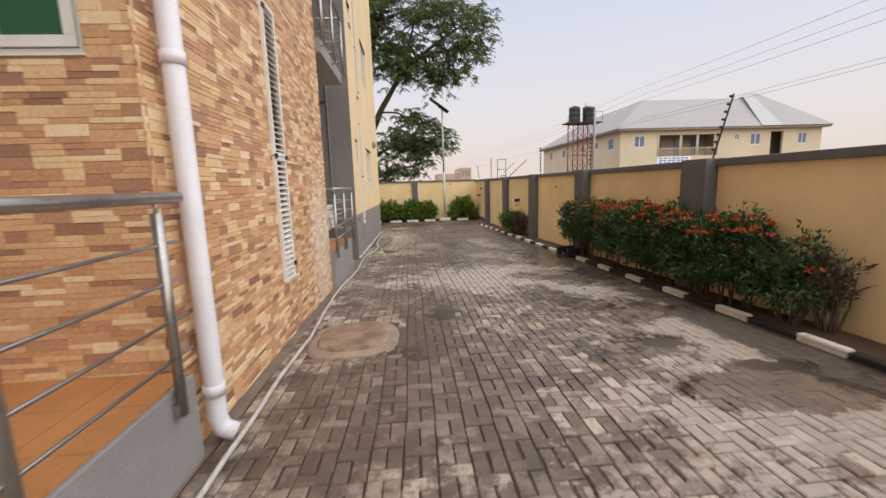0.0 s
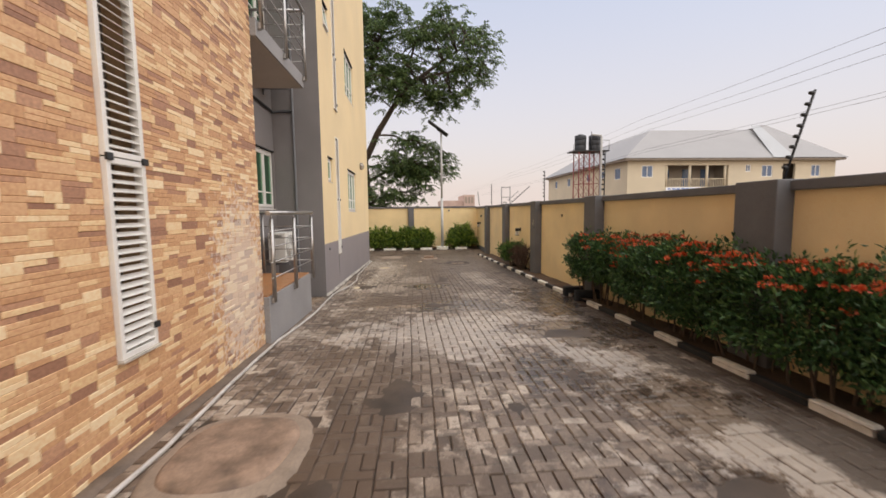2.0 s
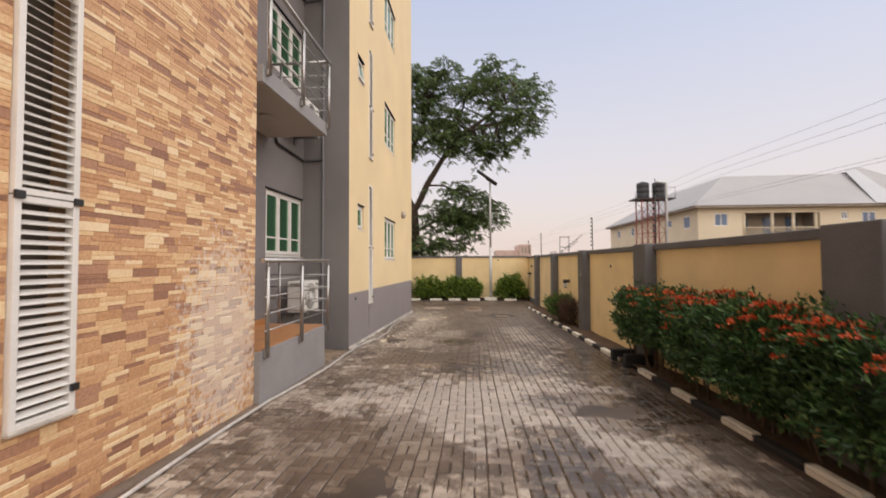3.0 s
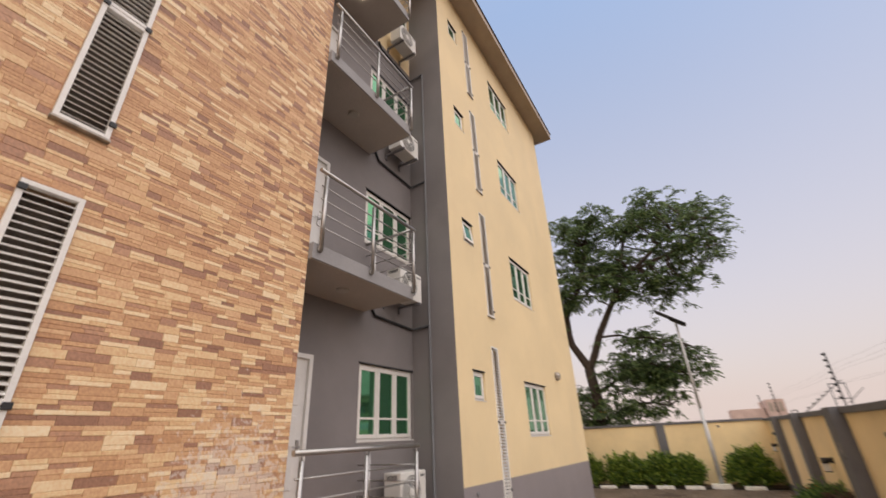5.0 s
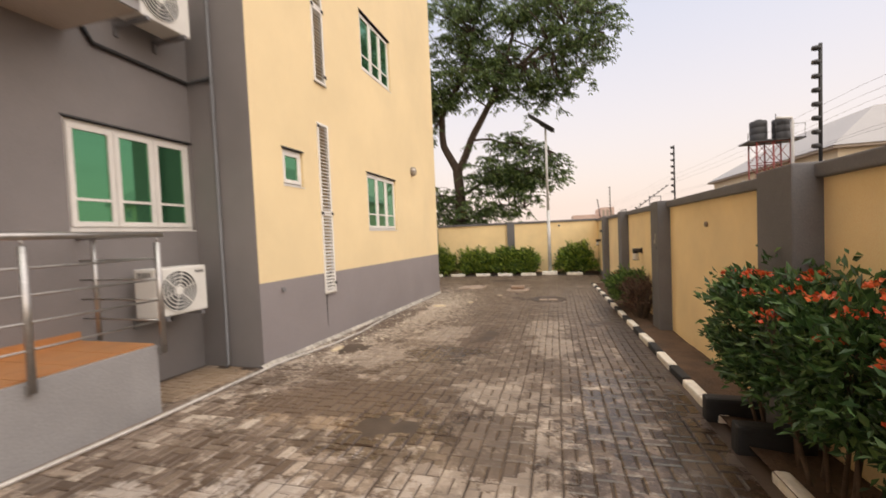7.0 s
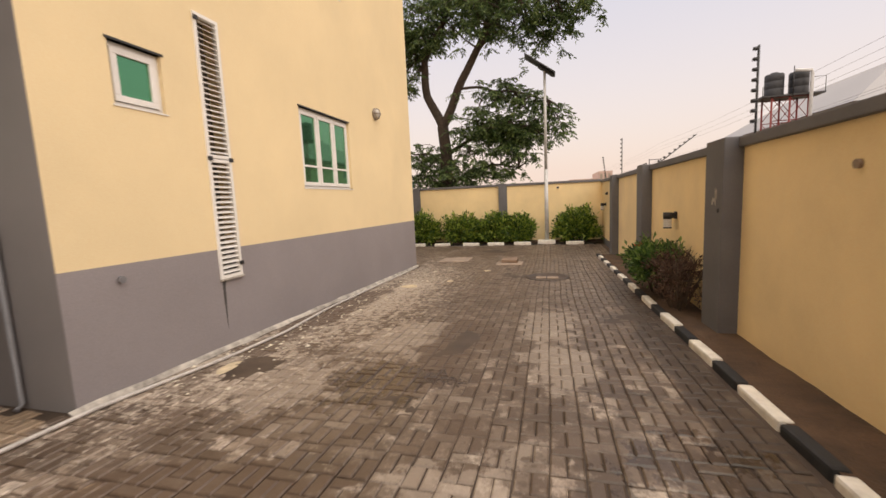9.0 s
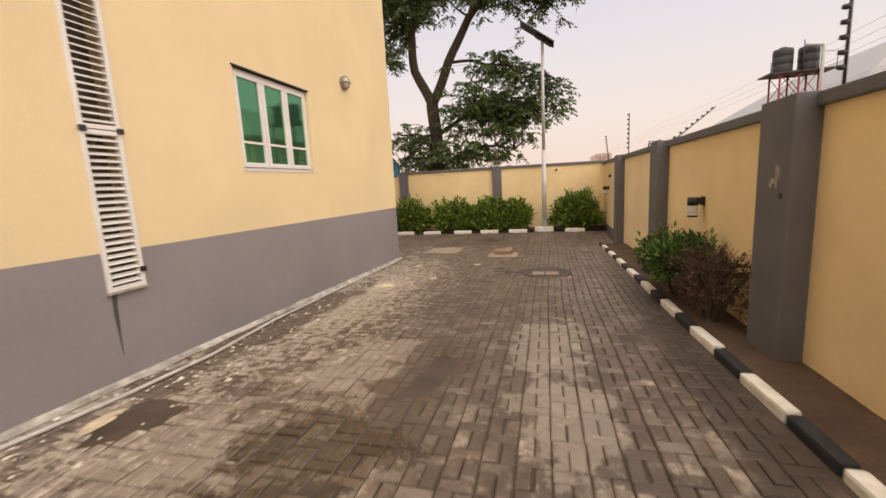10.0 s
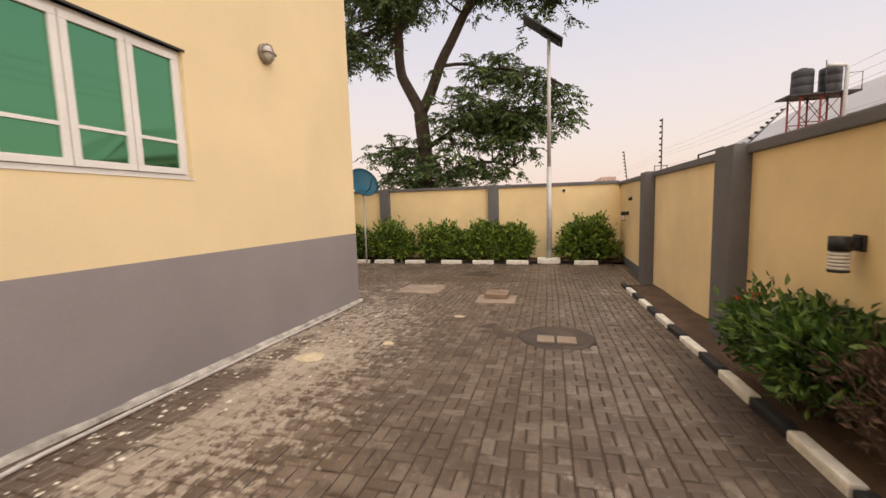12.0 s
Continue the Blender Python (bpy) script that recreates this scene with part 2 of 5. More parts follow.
DAMP = material("damp_mortar", (0.15, 0.105, 0.075), 0.6, vary=0.4, scale=3.0, grain=60, bump=0.6)
CONCRETE = material("worn_concrete", (0.29, 0.215, 0.16), 0.8, vary=0.25, scale=3.5, grain=60, bump=0.5)
COVERTOP = material("stained_cover_concrete", (0.25, 0.165, 0.115), 0.7, vary=0.45, scale=4.5, grain=50, bump=0.5)
LIGHTCONCRETE = material("pale_concrete", (0.40, 0.36, 0.31), 0.85, vary=0.5, scale=6.0, grain=70, bump=0.5)
HOSE = material("grey_plastic_pipe", (0.50, 0.46, 0.42), 0.5, vary=0.2, scale=8.0)
CONDUIT = material("grey_painted_pipe", (0.17, 0.165, 0.17), 0.5, vary=0.1)
BARK = material("tree_bark", (0.075, 0.055, 0.042), 0.9, vary=0.35, scale=7.0, grain=40, bump=0.9, bump_dist=0.02)
TWIG = material("shrub_stem", (0.11, 0.075, 0.05), 0.85, vary=0.3, scale=9.0)
GALV = material("galvanised_steel", (0.52, 0.52, 0.51), 0.5, metal=0.15, vary=0.12, scale=6.0, bump=0.05)
SOLAR = material("solar_cells", (0.02, 0.025, 0.045), 0.2, vary=0.2)
DISHBLUE = material("teal_blue_paint", (0.03, 0.20, 0.30), 0.45, vary=0.1)
TANKBLACK = material("black_plastic_tank", (0.018, 0.019, 0.022), 0.5, vary=0.2)
RUSTRED = material("red_oxide_steel", (0.20, 0.035, 0.03), 0.7, vary=0.3)
HOUSEWALL = material("house_cream_render", (0.60, 0.51, 0.37), 0.85, vary=0.07, scale=0.4)
HOUSEROOF = material("aluminium_roof_sheet", (0.26, 0.25, 0.245), 0.55, metal=0.0, vary=0.08, scale=0.3)
HOUSEPALE = material("new_roof_sheet", (0.34, 0.345, 0.35), 0.55, metal=0.0, vary=0.06, scale=0.3)
# darker tone than the house wall: inner walls, eave, far block windows
HOUSEDARK = material("house_dark_tone", (0.30, 0.25, 0.20), 0.9)
HOUSEGLASS = material("blue_window_glass", (0.08, 0.13, 0.22), 0.15, vary=0.2)
SIGNWHITE = material("white_sign_board", (0.75, 0.77, 0.80), 0.5)
SIGNBLUE = material("blue_sign_print", (0.10, 0.18, 0.45), 0.5)
PINK = material("faded_pink_render", (0.50, 0.36, 0.30), 0.9)
CABLE = material("black_cable", (0.10, 0.10, 0.105), 0.6)
ACWHITE = material("air_conditioner_casing", (0.74, 0.72, 0.67), 0.4, vary=0.05, bump=0.03)
ACDARK = material("grille_dark", (0.10, 0.10, 0.10), 0.6)
ROOF = material("brown_roof_sheet", (0.16, 0.09, 0.07), 0.6)
LAMPGLASS = material("frosted_lamp_glass", (0.48, 0.44, 0.39), 0.4)
LAMPGREY = material("dull_grey_lamp_metal", (0.24, 0.20, 0.165), 0.6, vary=0.2)
TAG = material("faded_yellow_board", (0.62, 0.36, 0.10), 0.7)
BUTYL = material("dirt_drip", (0.07, 0.065, 0.06), 0.8)

LEAF = leaf_material("hedge_leaves", [(0.0, (0.018, 0.046, 0.015)), (0.45, (0.040, 0.096, 0.028)), (0.8, (0.080, 0.165, 0.050)), (1.0, (0.15, 0.25, 0.08))])
LEAFBRIGHT = leaf_material("bright_leaves", [(0.0, (0.022, 0.055, 0.010)), (0.5, (0.085, 0.165, 0.020)), (1.0, (0.34, 0.43, 0.065))])
LEAFMID = leaf_material("shrub_leaves", [(0.0, (0.022, 0.055, 0.014)), (0.5, (0.055, 0.125, 0.024)), (1.0, (0.18, 0.28, 0.06))])
LEAFDRY = leaf_material("dry_leaves", [(0.0, (0.05, 0.026, 0.018)), (0.6, (0.12, 0.065, 0.043)), (1.0, (0.20, 0.12, 0.08))], 0.7)
LEAFTREE = leaf_material("tree_leaves", [(0.0, (0.024, 0.052, 0.017)), (0.5, (0.075, 0.135, 0.040)), (1.0, (0.21, 0.30, 0.10))])
PETAL = leaf_material("orange_petals", [(0.0, (0.42, 0.045, 0.018)), (0.6, (0.70, 0.11, 0.035)), (1.0, (0.82, 0.22, 0.08))])

GLASS = bpy.data.materials.new("green_coated_glass")
gn, gl = nodes_of(GLASS)
gp = gn["Principled BSDF"]
gp.inputs["Base Color"].default_value = (0.09, 0.30, 0.16, 1)
gp.inputs["Metallic"].default_value = 0.85
gp.inputs["Roughness"].default_value = 0.04

BULB = bpy.data.materials.new("lit_lamp")
bn, bl = nodes_of(BULB)
bn["Principled BSDF"].inputs["Emission Color"].default_value = (1, 0.93, 0.8, 1)
bn["Principled BSDF"].inputs["Emission Strength"].default_value = 6.0

STRIP_STOPS = (
    [(0.0, (0.71, 0.44, 0.228)), (0.5, (0.80, 0.555, 0.31)), (1.0, (0.87, 0.665, 0.42))],
    [(0.0, (0.54, 0.283, 0.143)), (0.5, (0.63, 0.355, 0.185)), (1.0, (0.71, 0.43, 0.235))],
    [(0.0, (0.31, 0.152, 0.094)), (0.5, (0.43, 0.220, 0.134)), (1.0, (0.53, 0.288, 0.171))],
)
STRIPNAMES = ("cream", "tan", "brown")
BLOOM = [([(-1.1, 6.05, 0.95, 0.5, 0.55, 0.85)], (0.80, 0.72, 0.63), 0.5, 5.0, 16.0)]
STRIP_OB = [piece_material(f"{a}_stone_strip", s, True, 0.55, grain=50, spots=BLOOM) for a, s in zip(STRIPNAMES, STRIP_STOPS)]
STRIP_IS = [piece_material(f"{a}_stone_strip_joined", s, False, 0.55, grain=50, spots=BLOOM) for a, s in zip(STRIPNAMES, STRIP_STOPS)]
GROUT = material("tile_grout", (0.60, 0.40, 0.24), 0.8, vary=0.15)
PAVE_STOPS = [(0.0, (0.120, 0.080, 0.056)), (0.3, (0.195, 0.139, 0.102)), (0.70, (0.280, 0.210, 0.158)), (0.88, (0.39, 0.305, 0.240)), (1.0, (0.52, 0.43, 0.345))]
PAVE_DIRT = [((0.080, 0.050, 0.033), 0.6, 0.50, 0.62, 0.7), ((0.48, 0.39, 0.31), 1.4, 0.57, 0.63, 0.6), ((0.075, 0.049, 0.033), 2.6, 0.51, 0.56, 0.75), ((0.48, 0.39, 0.31), 6.0, 0.565, 0.61, 0.65), ((0.075, 0.050, 0.034), 13.0, 0.54, 0.61, 0.6)]
PAVE_WET = [(2.9, 6.7, 0, 0.9, 0.8, 2), (2.75, 4.6, 0, 0.6, 0.5, 2), (2.2, 3.4, 0, 0.7, 0.3, 2), (2.1, 5.3, 0, 0.45, 0.6, 2), (3.1, 8.8, 0, 0.6, 1.5, 2), (2.6, 2.6, 0, 0.8, 0.35, 2), (1.6, 8.6, 0, 0.8, 0.5, 2), (1.0, 11.0, 0, 0.5, 0.5, 2)]
PAVE_SPOTS = [
    ([(1.4, 15.5, 0, 3.4, 6.6, 3), (0.6, 21.5, 0, 5.0, 2.5, 3)], (0.098, 0.062, 0.039), 0.68, 4.2, 2.4),
    # first two places: sky sheen on wet blocks, painted in as a pale colour
    ([(3.1, 3.2, 0, 0.9, 1.2, 2), (2.7, 2.3, 0, 1.0, 0.9, 2), (2.6, 6.0, 0, 0.35, 1.6, 2), (1.2, 6.8, 0, 1.2, 1.0, 2)], (0.50, 0.43, 0.375), 0.62, 5.0, 2.6),
    ([(2.4, 11.6, 0, 0.30, 0.6, 2), (1.9, 9.6, 0, 0.35, 0.35, 2), (0.75, 12.2, 0, 0.45, 0.7, 2), (0.0, 10.8, 0, 0.7, 0.5, 2), (-0.35, 15.2, 0, 0.45, 0.35, 2), (2.3, 12.8, 0, 0.3, 0.7, 2), (2.0, 8.0, 0, 0.5, 1.6, 2), (3.1, 4.0, 0, 0.5, 1.4, 2)], (0.50, 0.41, 0.33), 0.36, 5.5, 2.6),
    ([(-1.6, 9.3, 0, 0.5, 0.7, 2), (0.4, 9.0, 0, 0.8, 0.4, 2)], (0.33, 0.23, 0.15), 0.75, 2.5, 3.0),
    ([(-0.45, 14.6, 0, 0.75, 2.6, 2), (-0.7, 11.6, 0, 0.5, 1.3, 2)], (0.60, 0.50, 0.40), 0.5, 9.0, 11.0),
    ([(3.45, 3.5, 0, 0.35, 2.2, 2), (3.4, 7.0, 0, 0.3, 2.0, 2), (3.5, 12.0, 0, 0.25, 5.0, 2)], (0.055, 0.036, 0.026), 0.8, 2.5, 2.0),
    ([(0.45, 3.1, 0, 0.8, 0.9, 2), (-0.3, 2.6, 0, 0.6, 0.8, 2), (0.4, 5.6, 0, 0.9, 0.8, 2)], (0.11, 0.070, 0.046), 0.6, 4.0, 2.4),
    ([(0.25, 4.1, 0, 0.35, 0.7, 2), (1.35, 12.0, 0, 0.3, 0.9, 2), (0.6, 9.2, 0, 0.9, 0.5, 2), (-0.75, 13.2, 0, 0.3, 2.2, 2), (0.9, 20.6, 0, 2.2, 0.35, 2)], (0.10, 0.062, 0.040), 0.85, 3.2, 2.2),
]
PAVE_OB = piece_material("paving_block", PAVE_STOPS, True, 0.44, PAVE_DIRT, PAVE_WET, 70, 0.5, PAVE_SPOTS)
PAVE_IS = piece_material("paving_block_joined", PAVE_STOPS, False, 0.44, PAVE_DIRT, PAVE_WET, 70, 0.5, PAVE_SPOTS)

# ---- large structure: ground ----
WX, CX = -1.11, -2.03  # main face and recess face of the building
bm = B()
ys = [-300, -60, -8, 20, 26, 60, 400]
xs = [-300, -60, -14, -5, 0, 4.2, 10, 60, 300]
grid = [[bm.verts.new((x, y, G(y) - 0.035)) for x in xs] for y in ys]
for r0, r1 in zip(grid, grid[1:]):
    for i in range(len(xs) - 1):
        bm.faces.new((r0[i], r0[i + 1], r1[i + 1], r1[i]))
solid("ground", bm, GROUNDSOIL, "dusty brown earth that runs out to the horizon", "ground")

bm = B()
# bedding soil between the blocks, washed up over them in ragged patches
SOILED = [(1.35, 12.0, 0.30, 0.9), (-0.35, 13.4, 0.35, 0.25), (0.9, 21.3, 2.4, 0.5), (-0.45, 11.0, 0.5, 0.4), (3.3, 5.4, 0.3, 1.2), (2.7, 6.6, 0.5, 0.4), (2.2, 5.2, 0.25, 0.3), (2.5, 3.5, 0.5, 0.18), (2.3, 4.3, 0.28, 0.16), (3.0, 2.9, 0.5, 0.22), (1.5, 4.6, 0.2, 0.2), (1.9, 2.7, 0.3, 0.14), (2.0, 6.2, 0.2, 0.35), (0.6, 4.9, 0.3, 0.35), (0.2, 3.6, 0.25, 0.5), (1.9, 16.6, 0.6, 0.5), (1.0, 8.8, 0.5, 0.3)]


def soil_height(x, y):
    near = max(1.0 - math.hypot((x - a) / c, (y - b) / d) for a, b, c, d in SOILED)
    h = 0.55 * noise.noise((x * 1.1, y * 0.8, 4)) + 0.40 * noise.noise((x * 3.1, y * 2.6, 8)) + 0.26 * noise.noise((x * 8, y * 7, 1)) + 0.55 * max(-0.25, near)
    return -0.010 + 0.046 * min(0.55, max(0.0, h - 0.12))


nx, ny = 170, 460
rows = []
for j in range(ny + 1):
    y = -8 + 32.2 * j / ny
    rows.append([bm.verts.new((-9 + 12.75 * i / nx, y, G(y) + soil_height(-9 + 12.75 * i / nx, y))) for i in range(nx + 1)])
for a, b in zip(rows, rows[1:]):
    for i in range(nx):
        bm.faces.new((a[i], a[i + 1], b[i + 1], b[i]))
pavement = solid("pavement", bm, JOINT, "compound yard paved with worn grey-brown concrete blocks, soiled and damp", "pavement", smooth=True)

bm = B()
for y0, y1, x0, x1 in ((-8, 20, 3.7, 4.3), (20, 20.1, 3.7, 4.3), (23.35, 24.3, -9, 4.3)):
    n = max(2, int((y1 - y0) / 0.3))
    m = max(2, int((x1 - x0) / 0.3))
    rows = []
    for j in range(n + 1):
        y = y0 + (y1 - y0) * j / n
        rows.append([bm.verts.new((x0 + (x1 - x0) * i / m, y, G(y) + 0.045 + 0.035 * noise.noise((x0 + i * 0.7, y * 1.3, 2)))) for i in range(m + 1)])
    for a, b in zip(rows, rows[1:]):
        for i in range(m):
            bm.faces.new((a[i], a[i + 1], b[i + 1], b[i]))
solid("planting_bed", bm, SOIL, "narrow bed of bare brown soil behind the kerb", "soil", kind="structure", smooth=True)

# ---- building ----
STOREY = 3.2
EAVE = 13.62
YA0, YA1, YB0, YB1 = 2.25, 6.59, 10.0, 18.05
FLOORS = range(4)
LOUV_A = [(4.165, 4.52, 0.80 + STOREY * k, 3.45 + STOREY * k) for k in FLOORS]
LOUV_B = [(11.49, 11.81, 0.72 if k == 0 else 0.91 + STOREY * k, 3.46 + STOREY * k) for k in FLOORS]
SMALL = [(10.60, 11.08, 2.37 + STOREY * k, 2.89 + STOREY * k) for k in FLOORS]
LARGE = [(13.22, 14.72, 1.73 + STOREY * k, 2.89 + STOREY * k) for k in FLOORS]
RECWIN = [(8.55, 9.975, 1.78 + STOREY * k, 2.89 + STOREY * k) for k in FLOORS]
DOORS = [(6.74, 7.62, 0.70 + STOREY * k, 2.88 + STOREY * k) for k in FLOORS]

wall_tiled = solid("wall_tiled", sheet(B(), "x", WX - 0.014, 0.22, YA0 + 0.014, YA1, -0.1, EAVE, LOUV_A), GROUT, "wall block clad in cream, tan and brown stone-strip tiles", "wall")
side = sheet(B(), "y", YA0 + 0.014, 0.22, CX, WX - 0.014, -0.1, EAVE, [(-1.86, -1.36, 2.40, 2.92)])
wall_porch = solid("wall_porch_side", side, GROUT, "side wall clad in stone-strip tiles with a small window above a porch", "wall")
bm = B()
box(bm, CX, WX - 0.014, YA1 - 0.2, YA1, -0.1, EAVE)
solid("wall_tiled_return", bm, GREY, "dark grey plastered return of the tiled wall", "wall")

solid("wall_recess", sheet(B(), "x", CX, 0.2, YA1, YB0, -0.2, 10.3, RECWIN + DOORS), GREY, "dark grey plastered wall of the balcony recess", "wall")
solid("wall_recess_top", sheet(B(), "x", CX, 0.2, YA1, YB0, 10.3, EAVE, RECWIN + DOORS), YELLOW, "cream plastered top storey of the recess", "wall")
solid("wall_behind", sheet(B(), "x", CX, 0.2, -8, YA0, -0.1, EAVE), GREY, "dark grey plastered wall behind the porch", "wall")
corner = sheet(B(), "y", YB0, 0.2, CX - 0.2, WX - 0.2, -0.2, EAVE)
box(corner, WX - 0.2, WX - 0.0015, YB0, YB0 + 0.003, -0.5, EAVE)
solid("wall_corner", corner, GREY, "dark grey plastered side of the yellow wing", "wall")


def slope_band(bm):
    for v in bm.verts:
        if abs(v.co.z - 1.02) < 1e-4:
            v.co.z = 1.06 - 0.0112 * (v.co.y - YB0)
    return bm


yellow = slope_band(sheet(B(), "x", WX, 0.2, YB0 + 0.0035, YB1, 1.02, EAVE, LOUV_B + SMALL + LARGE))
solid("wall_yellow", yellow, YELLOW, "smooth cream-yellow plastered wall of four storeys", "wall")
band = slope_band(sheet(B(), "x", WX, 0.2, YB0 + 0.0035, YB1, -0.5, 1.02, LOUV_B))
solid("wall_band", band, BAND, "grey painted plinth band along the foot of the yellow wall", "wall")
bm = sheet(B(), "y", YB1 - 0.2, 0.2, -14, WX - 0.2, 1.0, EAVE)
solid("wall_end", bm, YELLOW, "yellow end wall of the apartment block", "wall")
solid("wall_end_band", sheet(B(), "y", YB1 - 0.2, 0.2, -14, WX - 0.2, -0.5, 1.0), BAND, "grey foot of the end wall", "wall")
bm = B()
box(bm, -14.2, -14, -8, YB1, -0.3, EAVE)
solid("wall_back", bm, YELLOW, "yellow rear wall of the apartment block", "wall")
bm = B()
box(bm, -14, CX - 0.2, -8.2, -8, -0.3, EAVE)
solid("wall_start", bm, YELLOW, "yellow end wall behind the walker", "wall")

# roof with eaves
roof = thing("roof", (0, 0, EAVE), "hipped brown roof with a cream boarded soffit and fascia", "roof", kind="structure")
bm = B()
box(bm, -14.7, -0.56, -8.7, 18.68, EAVE, EAVE + 0.06)
part("soffit", bm, SOFFIT, roof)
bm = B()
for x0, x1, y0, y1 in ((-0.56, -0.52, -8.7, 18.72), (-14.7, -0.56, 18.68, 18.72)):
    box(bm, x0, x1, y0, y1, EAVE - 0.03, EAVE + 0.24)
part("fascia", bm, SOFFIT, roof)
bm = B()
c = [(-14.75, -8.7), (-0.48, -8.7), (-0.48, 18.76), (-14.75, 18.76)]
lo = [bm.verts.new((x, y, EAVE + 0.245)) for x, y in c]
r1, r2 = bm.verts.new((-7.6, -1.5, 17)), bm.verts.new((-7.6, 11.6, 17))
for f in ((lo[0], lo[1], r1), (lo[1], lo[2], r2, r1), (lo[2], lo[3], r2), (lo[3], lo[0], r1, r2)):
    bm.faces.new(f)
part("roof_sheet", bm, ROOF, roof)

# apron and painted edge along the foot of the building
bm = B()
n = 60
rows = []
for i in range(n + 1):
    y = YB0 - 0.06 + (YB1 + 0.16 - YB0) * i / n
    w = 0.038 + 0.045 * max(-0.3, noise.noise((0, y * 3.1, 0)))
    rows.append([bm.verts.new(p) for p in ((WX, y, G(y) + 0.035 + 0.02 * noise.noise((5, y * 2.6, 0))), (WX + 0.012, y, G(y) + 0.03), (WX + w, y, G(y) + 0.012), (WX + w + 0.01, y, G(y) - 0.03))])
for a, b in zip(rows, rows[1:]):
    for k in range(3):
        bm.faces.new((a[k], a[k + 1], b[k + 1], b[k]))
solid("wall_skirt", bm, LIGHTCONCRETE, "rough pale mortar fillet along the foot of the wall", "mortar edge", smooth=True)
bm = B()
rows = []
for i in range(41):
    y = YA0 - 2.2 + (YA1 + 2.2 - YA0 + 2.2) * i / 40
    w = 0.07 + 0.02 * noise.noise((3, y * 2.1, 0))
    rows.append([bm.verts.new(p) for p in ((WX - 0.01, y, G(y) + 0.02), (WX + w, y, G(y) + 0.008), (WX + w + 0.01, y, G(y) - 0.03))])
for a, b in zip(rows, rows[1:]):
    for k in range(2):
        bm.faces.new((a[k], a[k + 1], b[k + 1], b[k]))
solid("wall_skirt_dark", bm, DAMP, "dark damp mortar edge at the foot of the tiled wall", "mortar edge", smooth=True)


# ---- windows ----
def window(name, axis, level, u0, u1, z0, z1, panels, label, bars=True, swing=0.0):
    """Casement window set into an opening, 70 mm behind the wall face."""
    def bx(bm, a, b, c, d, n0, n1, bev=0.0):
        if axis == "x":
            return box(bm, level - n1, level - n0, a, b, c, d, bev)
        return box(bm, a, b, level + n0, level + n1, c, d, bev)
    at = (level, (u0 + u1) / 2, z0) if axis == "x" else ((u0 + u1) / 2, level, z0)
    w = thing(name, at, label, "window", kind="structure")
    bm = B()
    t = 0.035
    bx(bm, u0, u1, z1 - t, z1, 0.045, 0.12)
    bx(bm, u0, u1, z0, z0 + t, 0.045, 0.12)
    bx(bm, u0, u0 + t, z0 + t, z1 - t, 0.045, 0.12)
    bx(bm, u1 - t, u1, z0 + t, z1 - t, 0.045, 0.12)
    part("window_frame", bm, WHITE, w)
    pw = (u1 - u0 - 2 * t) / panels
    s = 0.055
    for k in range(panels):
        a, b = u0 + t + pw * k + 0.004, u0 + t + pw * (k + 1) - 0.004
        c, d = z0 + t + 0.003, z1 - t - 0.003
        bm = B()
        bx(bm, a, b, d - s, d, 0.03, 0.075, 0.004)
        bx(bm, a, b, c, c + s, 0.03, 0.075, 0.004)
        bx(bm, a, a + s, c + s, d - s, 0.03, 0.075, 0.004)
        bx(bm, b - s, b, c + s, d - s, 0.03, 0.075, 0.004)
        mid = c + (d - c) * 0.27
        if bars:
            bx(bm, a + s, b - s, mid - 0.014, mid + 0.014, 0.035, 0.07)
        hinge = Vector((level - 0.03, 0, d))
        lean = Matrix.Translation(hinge) @ Matrix.Rotation(-radians(swing), 4, "Y") @ Matrix.Translation(-hinge)
        if swing:
            bm.transform(lean)
        sash = part("sash", bm, WHITE, w)
        bm = B()
        bx(bm, a + s - 0.003, b - s + 0.003, c + s - 0.003, d - s + 0.003, 0.052, 0.058)
        if swing:
            bm.transform(lean)
        part("pane", bm, GLASS, sash, "green reflective glass pane")
    bm = B()
    bx(bm, u0 - 0.02, u1 + 0.02, z1, z1 + 0.018, -0.012, 0.05)
    part("drip_strip", bm, DARKMETAL, w)
    bm = B()
    bx(bm, u0 - 0.012, u1 + 0.012, z0 - 0.012, z0, -0.008, 0.05)
    part("window_sill", bm, WHITE, w)
    return w


wi = 1
for k in FLOORS:
    window(f"window_{wi}", "x", WX, *LARGE[k], 3, "white three-leaf casement window with green reflective glass in the yellow wall")
    window(f"window_{wi + 1}", "x", WX, *SMALL[k], 1, "small square white window with green glass in the yellow wall" if k != 1 else "small white top-hung window with green glass, swung open", False, 8.0 if k == 1 else 0.0)
    window(f"window_{wi + 2}", "x", CX, *RECWIN[k], 3, "white three-leaf casement window with green glass in the grey recess")
    wi += 3
window(f"window_{wi}", "y", YA0, -1.86, -1.36, 2.40, 2.92, 1, "small white window with green glass in the tiled side wall", False)


